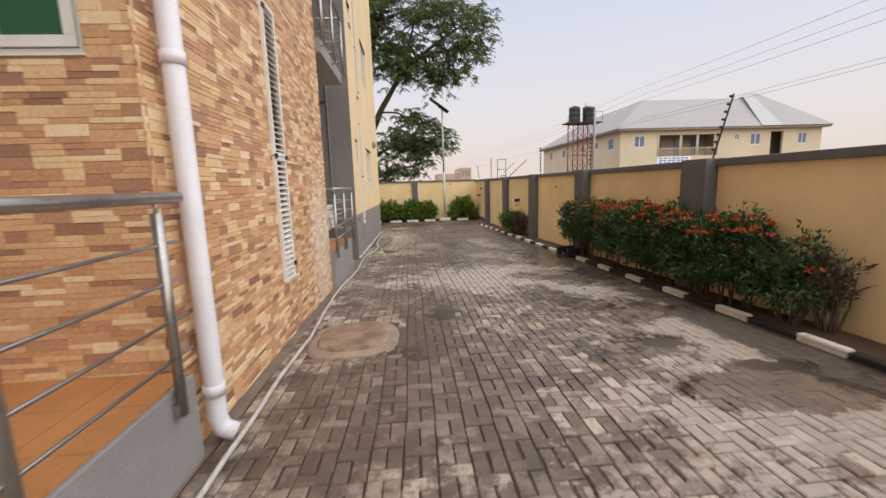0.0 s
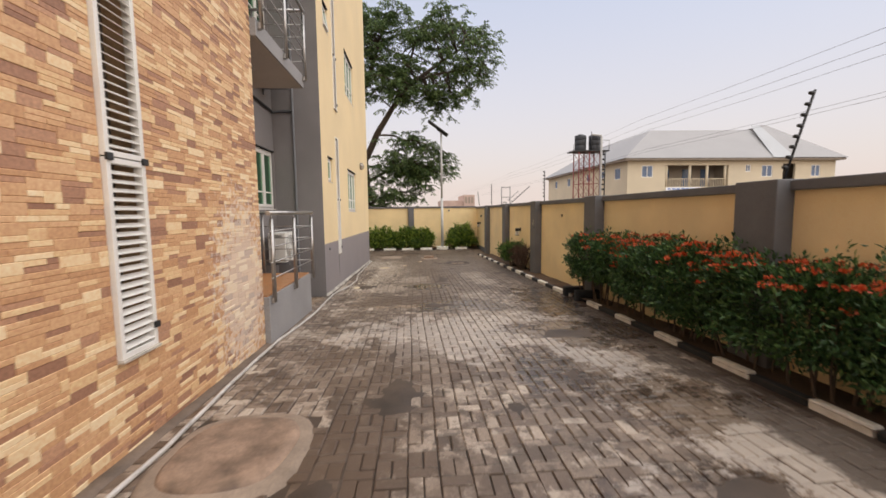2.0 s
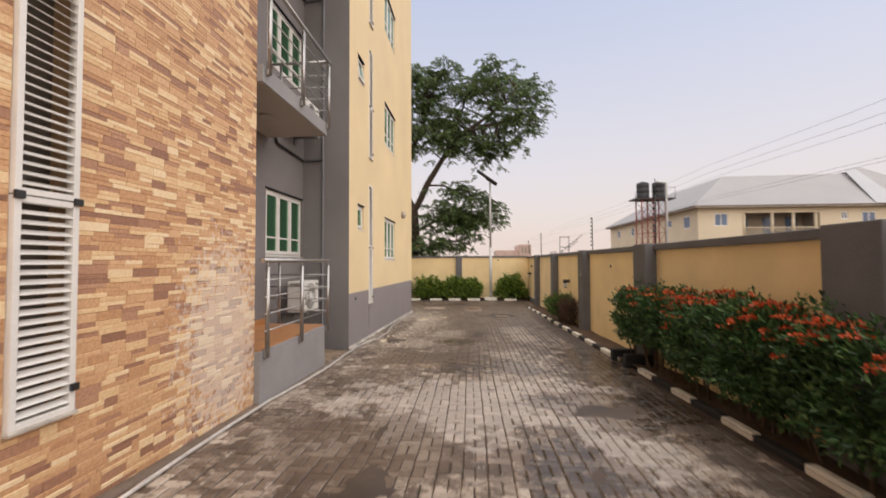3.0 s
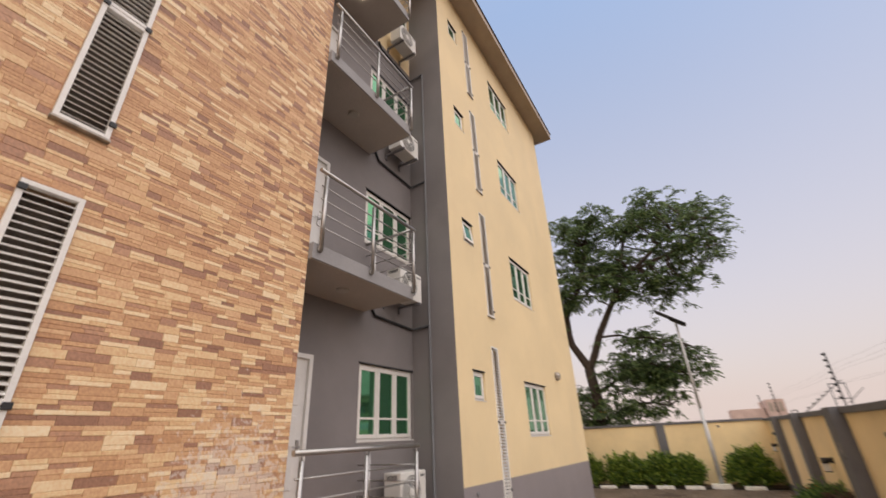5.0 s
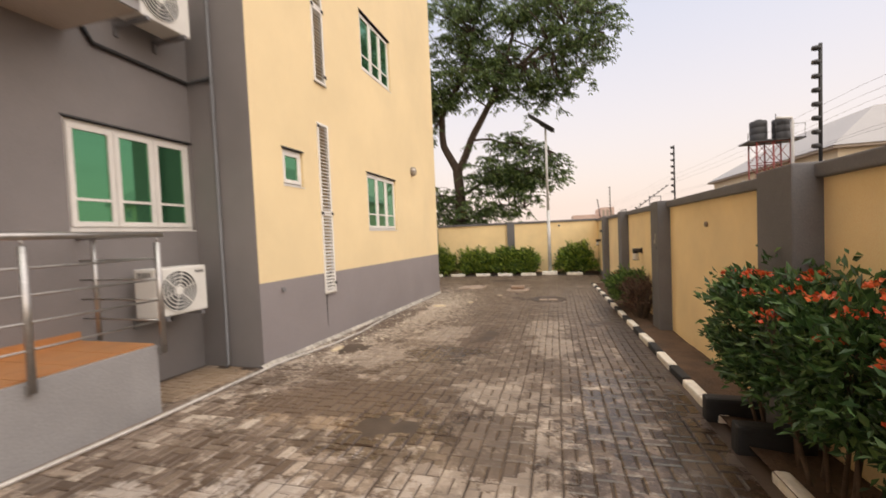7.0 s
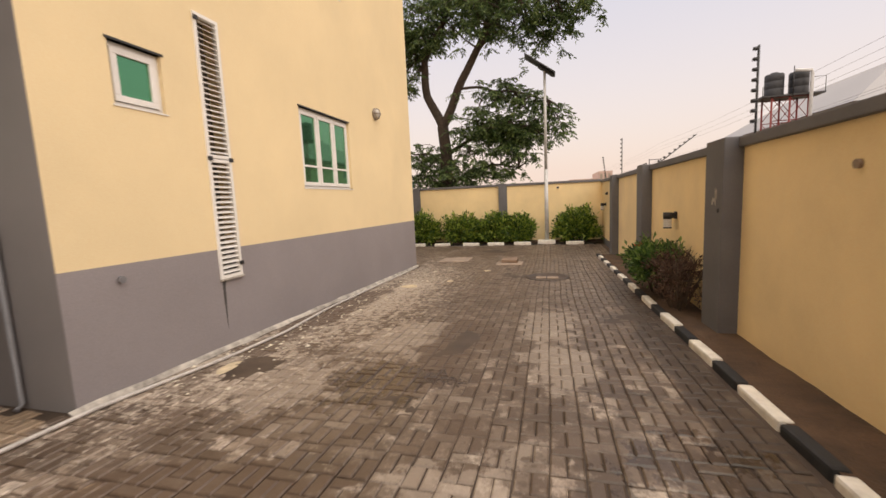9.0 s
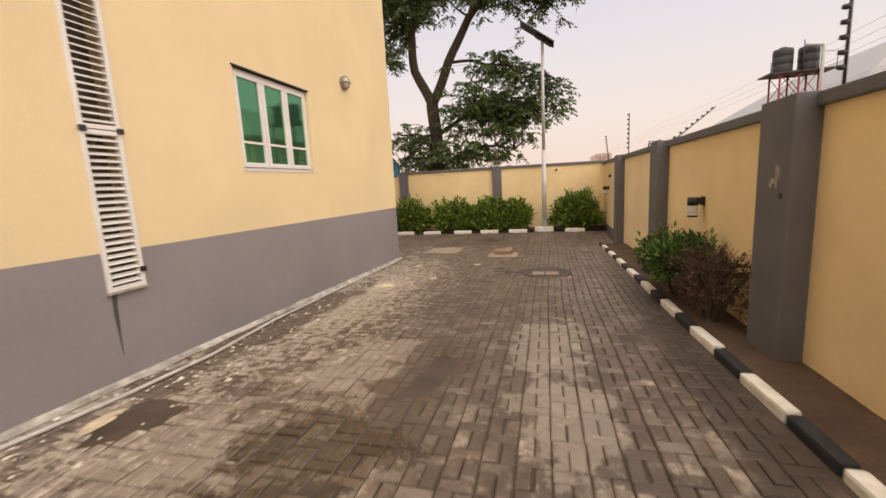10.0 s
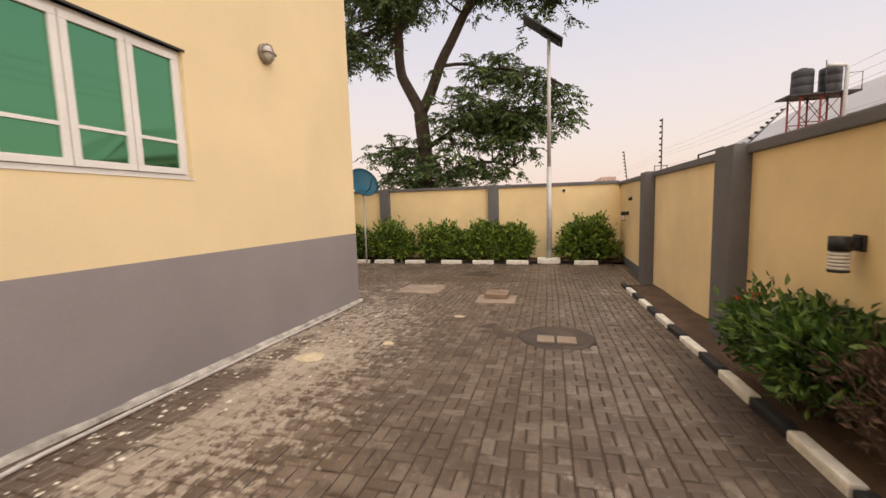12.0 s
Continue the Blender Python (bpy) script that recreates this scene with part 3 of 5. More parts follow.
def door(name, y0, y1, z0, z1):
    d = thing(name, (CX, (y0 + y1) / 2, z0), "closed white panelled door in a white frame on the recess wall", "door", kind="structure")
    bm = B()
    t = 0.06
    box(bm, CX - 0.1, CX + 0.012, y0, y0 + t, z0, z1)
    box(bm, CX - 0.1, CX + 0.012, y1 - t, y1, z0, z1)
    box(bm, CX - 0.1, CX + 0.012, y0 + t, y1 - t, z1 - t, z1)
    part("door_frame", bm, DOORWHITE, d)
    bm = B()
    box(bm, CX - 0.07, CX - 0.03, y0 + t, y1 - t, z0 + 0.01, z1 - t)
    leaf = part("door_leaf", bm, DOORWHITE, d)
    h = (z1 - z0 - 0.3) / 4
    for k in range(4):
        bm = B()
        box(bm, CX - 0.034, CX - 0.018, y0 + t + 0.10, y1 - t - 0.10, z0 + 0.12 + h * k, z0 + 0.12 + h * k + h - 0.12, 0.007)
        part("door_panel", bm, DOORWHITE, leaf)
    bm = B()
    yh = y1 - t - 0.06
    box(bm, CX - 0.03, CX - 0.012, yh - 0.02, yh + 0.02, z0 + 0.95, z0 + 1.13, 0.004)
    tube(bm, [(CX - 0.02, yh, z0 + 1.05), (CX + 0.03, yh, z0 + 1.05), (CX + 0.03, yh - 0.11, z0 + 1.05)], 0.009)
    part("door_handle", bm, STEEL, leaf, "brushed steel lever handle")


for k in FLOORS:
    door(f"door_{k + 1}", *DOORS[k])


# ---- louvred duct doors ----
def louvre(y0, y1, z0, z1, label):
    lv = thing("louvre_door", (WX, (y0 + y1) / 2, z0), label, "louvre door", "louvred duct doors")
    X = WX
    w = 0.035
    mid = z0 + (z1 - z0) * 0.47
    for name, c, d in (("lower_frame", z0, mid - 0.004), ("upper_frame", mid + 0.004, z1)):
        bm = B()
        box(bm, X - 0.035, X + 0.022, y0, y0 + w, c, d, 0.003)
        box(bm, X - 0.035, X + 0.022, y1 - w, y1, c, d, 0.003)
        box(bm, X - 0.035, X + 0.022, y0 + w, y1 - w, c, c + w, 0.003)
        box(bm, X - 0.035, X + 0.022, y0 + w, y1 - w, d - w, d, 0.003)
        fr = part(name, bm, WHITE, lv)
        n = int((d - c - 2 * w) / 0.0545)
        me = None
        for i in range(n):
            z = c + w + 0.03 + 0.0545 * i
            if me is None:
                bs = B()
                hy = (y1 - y0) / 2 - w + 0.004
                vs = [bs.verts.new(p) for p in ((0.017, -hy, -0.013), (0.017, hy, -0.013), (-0.026, hy, 0.012), (-0.026, -hy, 0.012),
                                                (0.020, -hy, -0.008), (0.020, hy, -0.008), (-0.023, hy, 0.017), (-0.023, -hy, 0.017))]
                for f in ((3, 2, 1, 0), (4, 5, 6, 7), (0, 1, 5, 4), (1, 2, 6, 5), (2, 3, 7, 6), (3, 0, 4, 7)):
                    bs.faces.new([vs[q] for q in f])
                me = mesh_of("slat", bs, WHITE)
            s = new("slat", me)
            s.parent = fr
            s.location = (0, 0, z - ORIGIN[lv.name].z)
    for z, yy in ((mid, y0 + 0.015), (mid, y1 - 0.015), (z0 + 0.14, y1 - 0.015), (z1 - 0.06, y0 + 0.015)):
        bm = B()
        box(bm, X + 0.018, X + 0.038, yy - 0.022, yy + 0.028, z - 0.022, z + 0.022, 0.004)
        part("hinge", bm, DARKMETAL, lv, "black hinge clip")
    # dark sheet that closes the opening 180 mm behind the wall face
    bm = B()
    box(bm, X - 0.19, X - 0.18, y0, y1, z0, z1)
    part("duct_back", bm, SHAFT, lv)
    bm = B()
    box(bm, X - 0.03, X + 0.035, y0 - 0.01, y1 + 0.01, z0 - 0.02, z0 - 0.001, 0.003)
    part("bottom_ledge", bm, LIGHTCONCRETE, lv)
    return lv


first = louvre(*LOUV_A[0], "tall white louvred metal duct door set in the stone-tiled wall")
for k in FLOORS[1:]:
    copy_thing(first, pose(WX, first.location.y, LOUV_A[k][2]))
louvre(*LOUV_B[0], "tall white louvred metal duct door set in the yellow wall")
first = louvre(*LOUV_B[1], "white louvred metal duct door on an upper storey of the yellow wall")
for k in FLOORS[2:]:
    copy_thing(first, pose(WX, first.location.y, LOUV_B[k][2]))
bm = B()
outline = [(11.518, 0.70), (11.513, 0.52), (11.522, 0.33), (11.532, 0.17), (11.538, 0.36), (11.545, 0.47), (11.548, 0.60), (11.562, 0.70)]
front = [bm.verts.new((WX + 0.0025, y, z)) for y, z in outline]
rear = [bm.verts.new((WX - 0.002, y, z)) for y, z in outline]
bm.faces.new(front)
bm.faces.new(rear[::-1])
for i in range(len(outline)):
    j = (i + 1) % len(outline)
    bm.faces.new((front[j], front[i], rear[i], rear[j]))
solid("stain", bm, BUTYL, "dark drip stain down the grey band below the louvre", "stain", kind="structure")


# ---- porches, balconies and rails ----
PX = -1.05


def railing(y0, y1, z, ends, label, inset=0.03):
    """Steel railing along y at the slab's edge, with a return to the wall at each end given."""
    r = thing("railing", (PX, (y0 + y1) / 2, z), label, "railing", "steel railings")
    X = PX + 0.035
    top = z + 1.0
    for y in (y0 + 0.09, (y0 + y1) / 2, y1 - inset):
        bm = B()
        tube(bm, [(X, y, z - 0.09), (X, y, top - 0.07)], 0.026, 12)
        tube(bm, [(X, y, top - 0.07), (X, y, top - 0.02)], 0.010, 8)
        box(bm, PX, X, y - 0.03, y + 0.03, z - 0.10, z - 0.03, 0.004)
        part("post", bm, STEEL, r)
    bm = B()
    a = y0 - 0.02 if y0 not in ends else y0
    tube(bm, [(X, a, top), (X, y1 + 0.02, top)], 0.028, 12)
    part("top_rail", bm, STEEL, r)
    for k in range(4):
        zz = z + 0.21 + 0.19 * k
        bm = B()
        tube(bm, [(X + 0.0, y0 + 0.02, zz), (X + 0.0, y1 - 0.03, zz)], 0.009, 8)
        part("rod", bm, STEEL, r)
    for y in ends:
        yy = y - 0.03 if y == y1 else y + 0.03
        bm = B()
        tube(bm, [(X, yy, top), (CX + 0.02, yy, top)], 0.024, 12)
        part("return_rail", bm, STEEL, r)
        bm = B()
        tube(bm, [(CX + 0.22, yy, z), (CX + 0.22, yy, top - 0.02)], 0.022, 10)
        part("post", bm, STEEL, r)
        for k in range(4):
            bm = B()
            tube(bm, [(X, yy, z + 0.21 + 0.19 * k), (CX + 0.02, yy, z + 0.21 + 0.19 * k)], 0.009, 8)
            part("rod", bm, STEEL, r)
    return r


def porch(y0, y1, z):
    p = thing("porch", (PX, (y0 + y1) / 2, G(y0)), "raised grey concrete porch floored with orange tiles", "porch", kind="structure")
    bm = B()
    box(bm, CX, PX, y0, y1, -0.3, z - 0.012, 0.008)
    part("plinth", bm, SLAB, p)
    nx, ny = 3, 6
    sx, sy = (PX - CX - 0.03) / nx, (y1 - y0 - 0.03) / ny
    bs = B()
    box(bs, -sx / 2 + 0.002, sx / 2 - 0.002, -sy / 2 + 0.002, sy / 2 - 0.002, -0.01, 0.004)
    me = mesh_of("floor_tile", bs, ORANGE)
    for i in range(nx):
        for j in range(ny):
            t = new("floor_tile", me)
            t.parent = p
            t.location = Vector((CX + 0.01 + sx * (i + 0.5), y0 + 0.015 + sy * (j + 0.5), z)) - ORIGIN[p.name]
    bm = B()
    for a, b in ((y0, DOORS[0][0]), (DOORS[0][1], y1)) if y0 > 3 else ((y0, y1),):
        box(bm, CX, CX + 0.012, a, b, z, z + 0.09)
    part("skirting", bm, ORANGE, p)
    return p


def balcony(y0, y1, z, lit):
    b = thing("balcony", (PX, (y0 + y1) / 2, z - 0.2), "grey concrete balcony slab projecting from the recess", "balcony", "balconies", "structure")
    bm = B()
    box(bm, CX, PX, y0, y1, z - 0.2, z, 0.006)
    part("slab", bm, SLAB, b)
    bm = B()
    box(bm, CX, PX - 0.02, y0 + 0.02, y1 - 0.02, z - 0.206, z - 0.199)
    part("underside", bm, UNDER, b)
    bm = B()
    tube(bm, [((CX + PX) / 2, (y0 + y1) / 2, z - 0.205), ((CX + PX) / 2, (y0 + y1) / 2, z - 0.235)], [0.095, 0.08], 20)
    part("ceiling_lamp", bm, BULB if lit else LAMPGLASS, b, "lit round ceiling lamp" if lit else "round ceiling lamp, unlit")


PORCH = 0.70
porch(0.15, YA0 + 0.014, PORCH + 0.05)
porch(YA1, 8.56, PORCH)
railing(0.15, 2.24, PORCH, (), "brushed steel railing on the porch beside the tiled corner", 0.18)
railing(YA1, 8.62, PORCH, (8.62,), "brushed steel railing with four rods round the far porch")
for k in (1, 2, 3):
    z = PORCH + 0.02 + STOREY * k
    balcony(YA1, 8.62, z, k == 3)
    railing(YA1, 8.62, z, (8.62,), "brushed steel railing round an upper balcony")


# ---- air conditioners ----
def air_conditioner(z):
    y0, y1, x0, x1 = 9.01, 9.66, -1.88, -1.58
    h = 0.53
    ac = thing("air_conditioner", (CX, (y0 + y1) / 2, z), "off-white outdoor air conditioner unit on a wall bracket", "air conditioner", "outdoor units")
    bm = B()
    box(bm, x0, x1, y0, y1, z, z + h, 0.018)
    body = part("casing", bm, ACWHITE, ac)
    yc, zc = y0 + 0.27, z + h / 2
    bm = B()
    tube(bm, [(x1 - 0.002, yc, zc), (x1 + 0.003, yc, zc)], 0.225, 32)
    part("fan_opening", bm, ACDARK, ac)
    for rr in (0.07, 0.11, 0.15, 0.19, 0.225):
        bm = B()
        tube(bm, [(x1 + 0.012, yc + rr * math.cos(a), zc + rr * math.sin(a)) for a in (2 * math.pi * i / 32 for i in range(33))], 0.006, 6, False)
        part("grille_ring", bm, ACWHITE, ac)
    for i in range(6):
        a = math.pi * i / 3 + 0.3
        bm = B()
        tube(bm, [(x1 + 0.012, yc + 0.05 * math.cos(a), zc + 0.05 * math.sin(a)), (x1 + 0.010, yc + 0.23 * math.cos(a), zc + 0.23 * math.sin(a))], 0.005, 6)
        part("grille_spoke", bm, ACWHITE, ac)
    bm = B()
    tube(bm, [(x1 + 0.004, yc, zc), (x1 + 0.02, yc, zc)], [0.055, 0.045], 20)
    part("fan_hub", bm, ACWHITE, ac)
    bm = B()
    for i in range(5):
        box(bm, x1, x1 + 0.002, y1 - 0.15 + 0.024 * i, y1 - 0.15 + 0.024 * i + 0.015, z + h - 0.085, z + h - 0.05 - 0.006 * (i % 2))
    part("badge", bm, DARKMETAL, ac, "dark badge lettering as bars")
    bm = B()
    for i in range(7):
        box(bm, x0 + 0.05, x1 - 0.06, y0 - 0.002, y0 + 0.001, z + h - 0.09 + 0.008 * i, z + h - 0.086 + 0.008 * i)
    part("side_vent", bm, ACDARK, ac)
    for y in (y0 + 0.1, y1 - 0.1):
        bm = B()
        box(bm, CX, x1 + 0.03, y - 0.02, y + 0.02, z - 0.045, z - 0.005)
        box(bm, CX, CX + 0.03, y - 0.02, y + 0.02, z - 0.14, z - 0.005)
        part("bracket", bm, CONDUIT, ac)
    return ac


ac = air_conditioner(0.82)
for k in (1, 2, 3):
    copy_thing(ac, pose(CX, ac.location.y, 0.82 + STOREY * k))

# conduits from the units to the corner, and the drain pipe down the corner wall
for k in (1, 2, 3):
    z = 0.50 + STOREY * k
    bm = B()
    tube(bm, [(CX + 0.03, 8.75, z + 0.16), (CX + 0.03, 8.85, z), (CX + 0.03, YB0 - 0.04, z - 0.04), (-1.62, YB0 - 0.035, z - 0.02)], 0.024, 8)
    solid("conduit", bm, DARKMETAL, "dark drain pipe from an air conditioner across the grey wall", "pipe", "drain pipes", "")
bm = B()
tube(bm, [(-1.62, YB0 - 0.035, 10.1), (-1.62, YB0 - 0.035, 0.05), (-1.60, YB0 - 0.09, 0.02)], 0.022, 10)
solid("downpipe", bm, CONDUIT, "grey painted drain pipe down the corner wall", "pipe", "", "")
rain = thing("rain_pipe", (WX + 0.075, 2.42, 0.3), "white plastic rain pipe on the tiled corner", "pipe")
bm = B()
tube(bm, [(WX + 0.075, 2.42, EAVE), (WX + 0.075, 2.42, 0.38), (WX + 0.10, 2.42, 0.31), (WX + 0.17, 2.43, 0.27)], 0.056, 16)
part("pipe", bm, PVC, rain)
for z in (0.56, 2.42, 5.4, 8.4):
    bm = B()
    tube(bm, [(WX + 0.075, 2.42, z - 0.035), (WX + 0.075, 2.42, z + 0.035)], 0.063, 16)
    part("pipe_collar", bm, PVC, rain)

# loose water pipe on the ground along the building
bm = B()
path = [(-0.90, 0.2), (-0.90, 1.93), (-0.93, 3.32), (-0.91, 4.21), (-0.99, 5.6), (-1.0, 6.7), (-0.95, 7.42), (-0.93, 8.43), (-0.97, 9.2), (-0.99, 10.03), (-0.82, 11.3), (-0.80, 12.1), (-0.92, 13.2), (-0.97, 15.5), (-0.99, 18.2)]
pts = []
for (xa, ya), (xb, yb) in zip(path, path[1:]):
    for i in range(5):
        f = i / 5
        y = ya + (yb - ya) * f
        pts.append((xa + (xb - xa) * f + 0.012 * noise.noise((y * 1.7, 5, 0)), y, G(y) + 0.022))
tube(bm, pts, 0.017, 8)
solid("water_pipe", bm, HOSE, "thin grey plastic pipe lying on the paving along the wall", "pipe", "", "")

# wall lamps on the yellow wall
def bulkhead(y, z, r, label):
    l = thing("bulkhead_lamp", (WX, y, z), label, "wall lamp")
    bm = B()
    tube(bm, [(WX, y, z), (WX + 0.035, y, z), (WX + 0.045, y, z)], [r, r, r * 0.9], 20)
    part("base", bm, LAMPGREY, l)
    bm = B()
    tube(bm, [(WX + 0.045, y, z), (WX + 0.085, y, z), (WX + 0.11, y, z), (WX + 0.12, y, z)], [r * 0.8, r * 0.76, r * 0.5, r * 0.2], 20)
    part("glass", bm, LAMPGLASS, l, "dusty frosted glass bowl")
    bm = B()
    tube(bm, [(WX + 0.04, y, z + r * 0.95), (WX + 0.10, y, z + r * 0.7), (WX + 0.128, y, z), (WX + 0.10, y, z - r * 0.7), (WX + 0.04, y, z - r * 0.95)], 0.014, 8)
    tube(bm, [(WX + 0.04, y - r * 0.95, z), (WX + 0.10, y - r * 0.7, z), (WX + 0.128, y, z), (WX + 0.10, y + r * 0.7, z), (WX + 0.04, y + r * 0.95, z)], 0.014, 8)
    part("guard", bm, LAMPGREY, l, "grey metal guard")


bulkhead(15.9, 3.26, 0.115, "grey guarded bulkhead lamp on the yellow wall")
bm = B()
tube(bm, [(WX, 10.45, 0.93), (WX + 0.03, 10.45, 0.93)], 0.03, 12)
solid("wall_socket", bm, CONDUIT, "small round grey fitting on the plinth band", "fitting", "", "")

# ---- perimeter wall ----
FX = 4.17
FTOP = 1.905
YF = 24.2
bm = B()
box(bm, FX, FX + 0.22, -12, YF + 0.2, -0.6, FTOP - 0.06)
fence = solid("wall_perimeter_side", bm, FENCE_YELLOW, "cream-yellow rendered perimeter wall, a little stained", "perimeter wall")
bm = B()
box(bm, FX - 0.05, FX + 0.27, -12, YF + 0.25, FTOP - 0.06, FTOP + 0.035, 0.012)
part("coping", bm, FENCE_GREY, fence, "grey painted coping")
for y in (-6.2, -2.4, 1.36, 5.11, 8.87, 12.58, 16.36, 20.28):
    bm = B()
    box(bm, FX - 0.175, FX + 0.26, y, y + 0.49, -0.6, FTOP + 0.045, 0.012)
    part("pillar", bm, FENCE_GREY, fence, "grey painted pillar")
bm = B()
tube(bm, [(FX - 0.174, 12.68, 1.23), (FX - 0.183, 12.68, 1.23)], 0.022, 10)
part("pipe_hole", bm, DARKMETAL, fence, "dark open pipe end in the pillar")
bm = B()
for dy, dz, w, h in ((0.0, 0.0, 0.02, 0.10), (0.05, -0.03, 0.035, 0.025), (-0.03, 0.03, 0.02, 0.06), (0.08, -0.06, 0.02, 0.03)):
    vs = [bm.verts.new((FX - 0.1775, 12.76 + dy + a * w, 1.37 + dz + b * h)) for a, b in ((-0.8, -1), (0.5, -0.7), (1, 0.4), (0.2, 1), (-1, 0.3))]
    bm.faces.new(vs)
part("paint_scrape", bm, LIGHTCONCRETE, fence, "pale scrape in the paint")
bm = B()
tube(bm, [(FX, 11.0, 1.57), (FX - 0.025, 11.0, 1.57)], 0.03, 10)
part("wall_fitting", bm, CONCRETE, fence, "small round brown fitting")
bm = B()
box(bm, FX - 0.006, FX, 20.6, YF, -0.6, -0.12)
part("wall_base", bm, FENCE_GREY, fence, "grey painted foot")
bm = B()
box(bm, -16, FX, YF, YF + 0.22, -0.6, FTOP - 0.02)
far = solid("wall_perimeter_end", bm, FENCE_YELLOW, "cream-yellow perimeter wall across the end of the yard", "perimeter wall")
bm = B()
box(bm, -16, FX - 0.05, YF - 0.05, YF + 0.27, FTOP - 0.02, FTOP + 0.07, 0.012)
part("coping", bm, FENCE_GREY, far, "grey painted coping")
for x in (-10.4, -6.8, -3.2, 0.36):
    bm = B()
    box(bm, x, x + 0.32, YF - 0.14, YF + 0.26, -0.6, FTOP + 0.08, 0.012)
    part("pillar", bm, FENCE_GREY, far, "grey painted pillar")
bm = B()
box(bm, -16, FX, -12.2, -12, -0.6, FTOP)
solid("wall_perimeter_start", bm, FENCE_YELLOW, "cream-yellow perimeter wall behind the walker", "perimeter wall")


# ---- kerb stones ----
def kerb_block(length, mat, half=0.049, h=0.068):
    bm = B()
    box(bm, -half, half, -length / 2, length / 2, -0.1, h, 0.024)
    for v in bm.verts:
        v.co += Vector((noise.noise(v.co * 9), noise.noise(v.co * 9 + Vector((5, 0, 0))), noise.noise(v.co * 9 + Vector((9, 0, 0))))) * 0.006
    return mesh_of("kerb_stone", bm, mat)


KW, KB = kerb_block(0.56, KERBWHITE), kerb_block(0.46, KERBBLACK)
KEND = kerb_block(0.62, KERBWHITE, 0.06, 0.12)
KSW, KSB = kerb_block(0.45, KERBWHITE, 0.047, 0.06), kerb_block(0.53, KERBBLACK, 0.047, 0.055)
KDRAIN = kerb_block(0.46, KERBBLACK, 0.06, 0.16)
SLOPE = -math.degrees(math.atan(0.03))


def kerb(me, x, y, rz, white, dz=0.0):
    ob = new("kerb_stone", me)
    ob.matrix_basis = pose(x, y, G(y) + dz + random.uniform(-0.006, 0.006), (SLOPE if rz < 45 and y < 20 else 0) + random.uniform(-0.6, 0.6), random.uniform(-0.8, 0.8), rz + random.uniform(-0.7, 0.7))
    tagged(ob, "white painted concrete kerb stone" if white else "black painted concrete kerb stone", "kerb", "kerb stones")


y = 4.97 + 0.24 - 1.02 * 12
while y < 8.6:
    kerb(KSW, 3.75, y, 0, True)
    if y + 0.51 < 8.5:
        kerb(KSB, 3.75, y + 0.51, 0, False)
    y += 1.02
y = 9.89
while y < 20.1:
    kerb(KW, 3.705 - 0.010 * (y - 11), y, 0.7, True)
    if y + 0.53 < 20:
        kerb(KB, 3.700 - 0.010 * (y - 11), y + 0.53, 0.7, False)
    y += 1.06
kerb(KSW, 3.73, 9.52, 0, True)
kerb(KDRAIN, 3.84, 9.36, 90, False, 0.02)
kerb(KDRAIN, 3.86, 8.84, 90, False, 0.02)
kerb(KSB, 3.93, 20.15, 90, False, -0.02)
for i, x in enumerate((-3.55, -2.75, -1.75, -0.62, 0.32, 1.30, 3.15)):
    kerb(KEND, x, 23.16, 90, True, -0.02)
for x in (-3.15, -2.25, -1.2, -0.15, 0.81, 1.72, 2.68, 3.62):
    kerb(KSB, x, 23.24, 90, False, -0.05)


# ---- plants ----
def leaf_mesh(name, centres, dirs, size, mat, seed, wide=0.42, loose=0.75):
    """Many folded leaves: each two triangles with a bent middle."""
    rng = np.random.default_rng(seed)
    n = len(centres)
    c = np.asarray(centres, float)
    d = np.asarray(dirs, float) + rng.normal(0, loose, (n, 3))
    d /= np.linalg.norm(d, axis=1, keepdims=True) + 1e-9
    s = np.cross(d, rng.normal(0, 1, (n, 3)))
    s /= np.linalg.norm(s, axis=1, keepdims=True) + 1e-9
    nn = np.cross(d, s)
    L = size * rng.uniform(0.6, 1.35, (n, 1))
    v = np.stack([c, c + d * L * 0.5 + s * L * wide * 0.5 + nn * L * 0.06, c + d * L - nn * L * 0.12, c + d * L * 0.5 - s * L * wide * 0.5 + nn * L * 0.06], 1).reshape(-1, 3)
    me = bpy.data.meshes.new(name)
    me.from_pydata(v.tolist(), [], (np.arange(n)[:, None] * 4 + np.arange(4)).tolist())
    me.materials.append(mat)
    return me


def add_mesh_part(name, me, parent, label="", kind="stuff"):
    ob = new(name, me)
    ob.parent = parent
    ob.location = -ORIGIN[parent.name]
    ORIGIN[ob.name] = ORIGIN[parent.name]
    return tagged(ob, label, kind=kind)


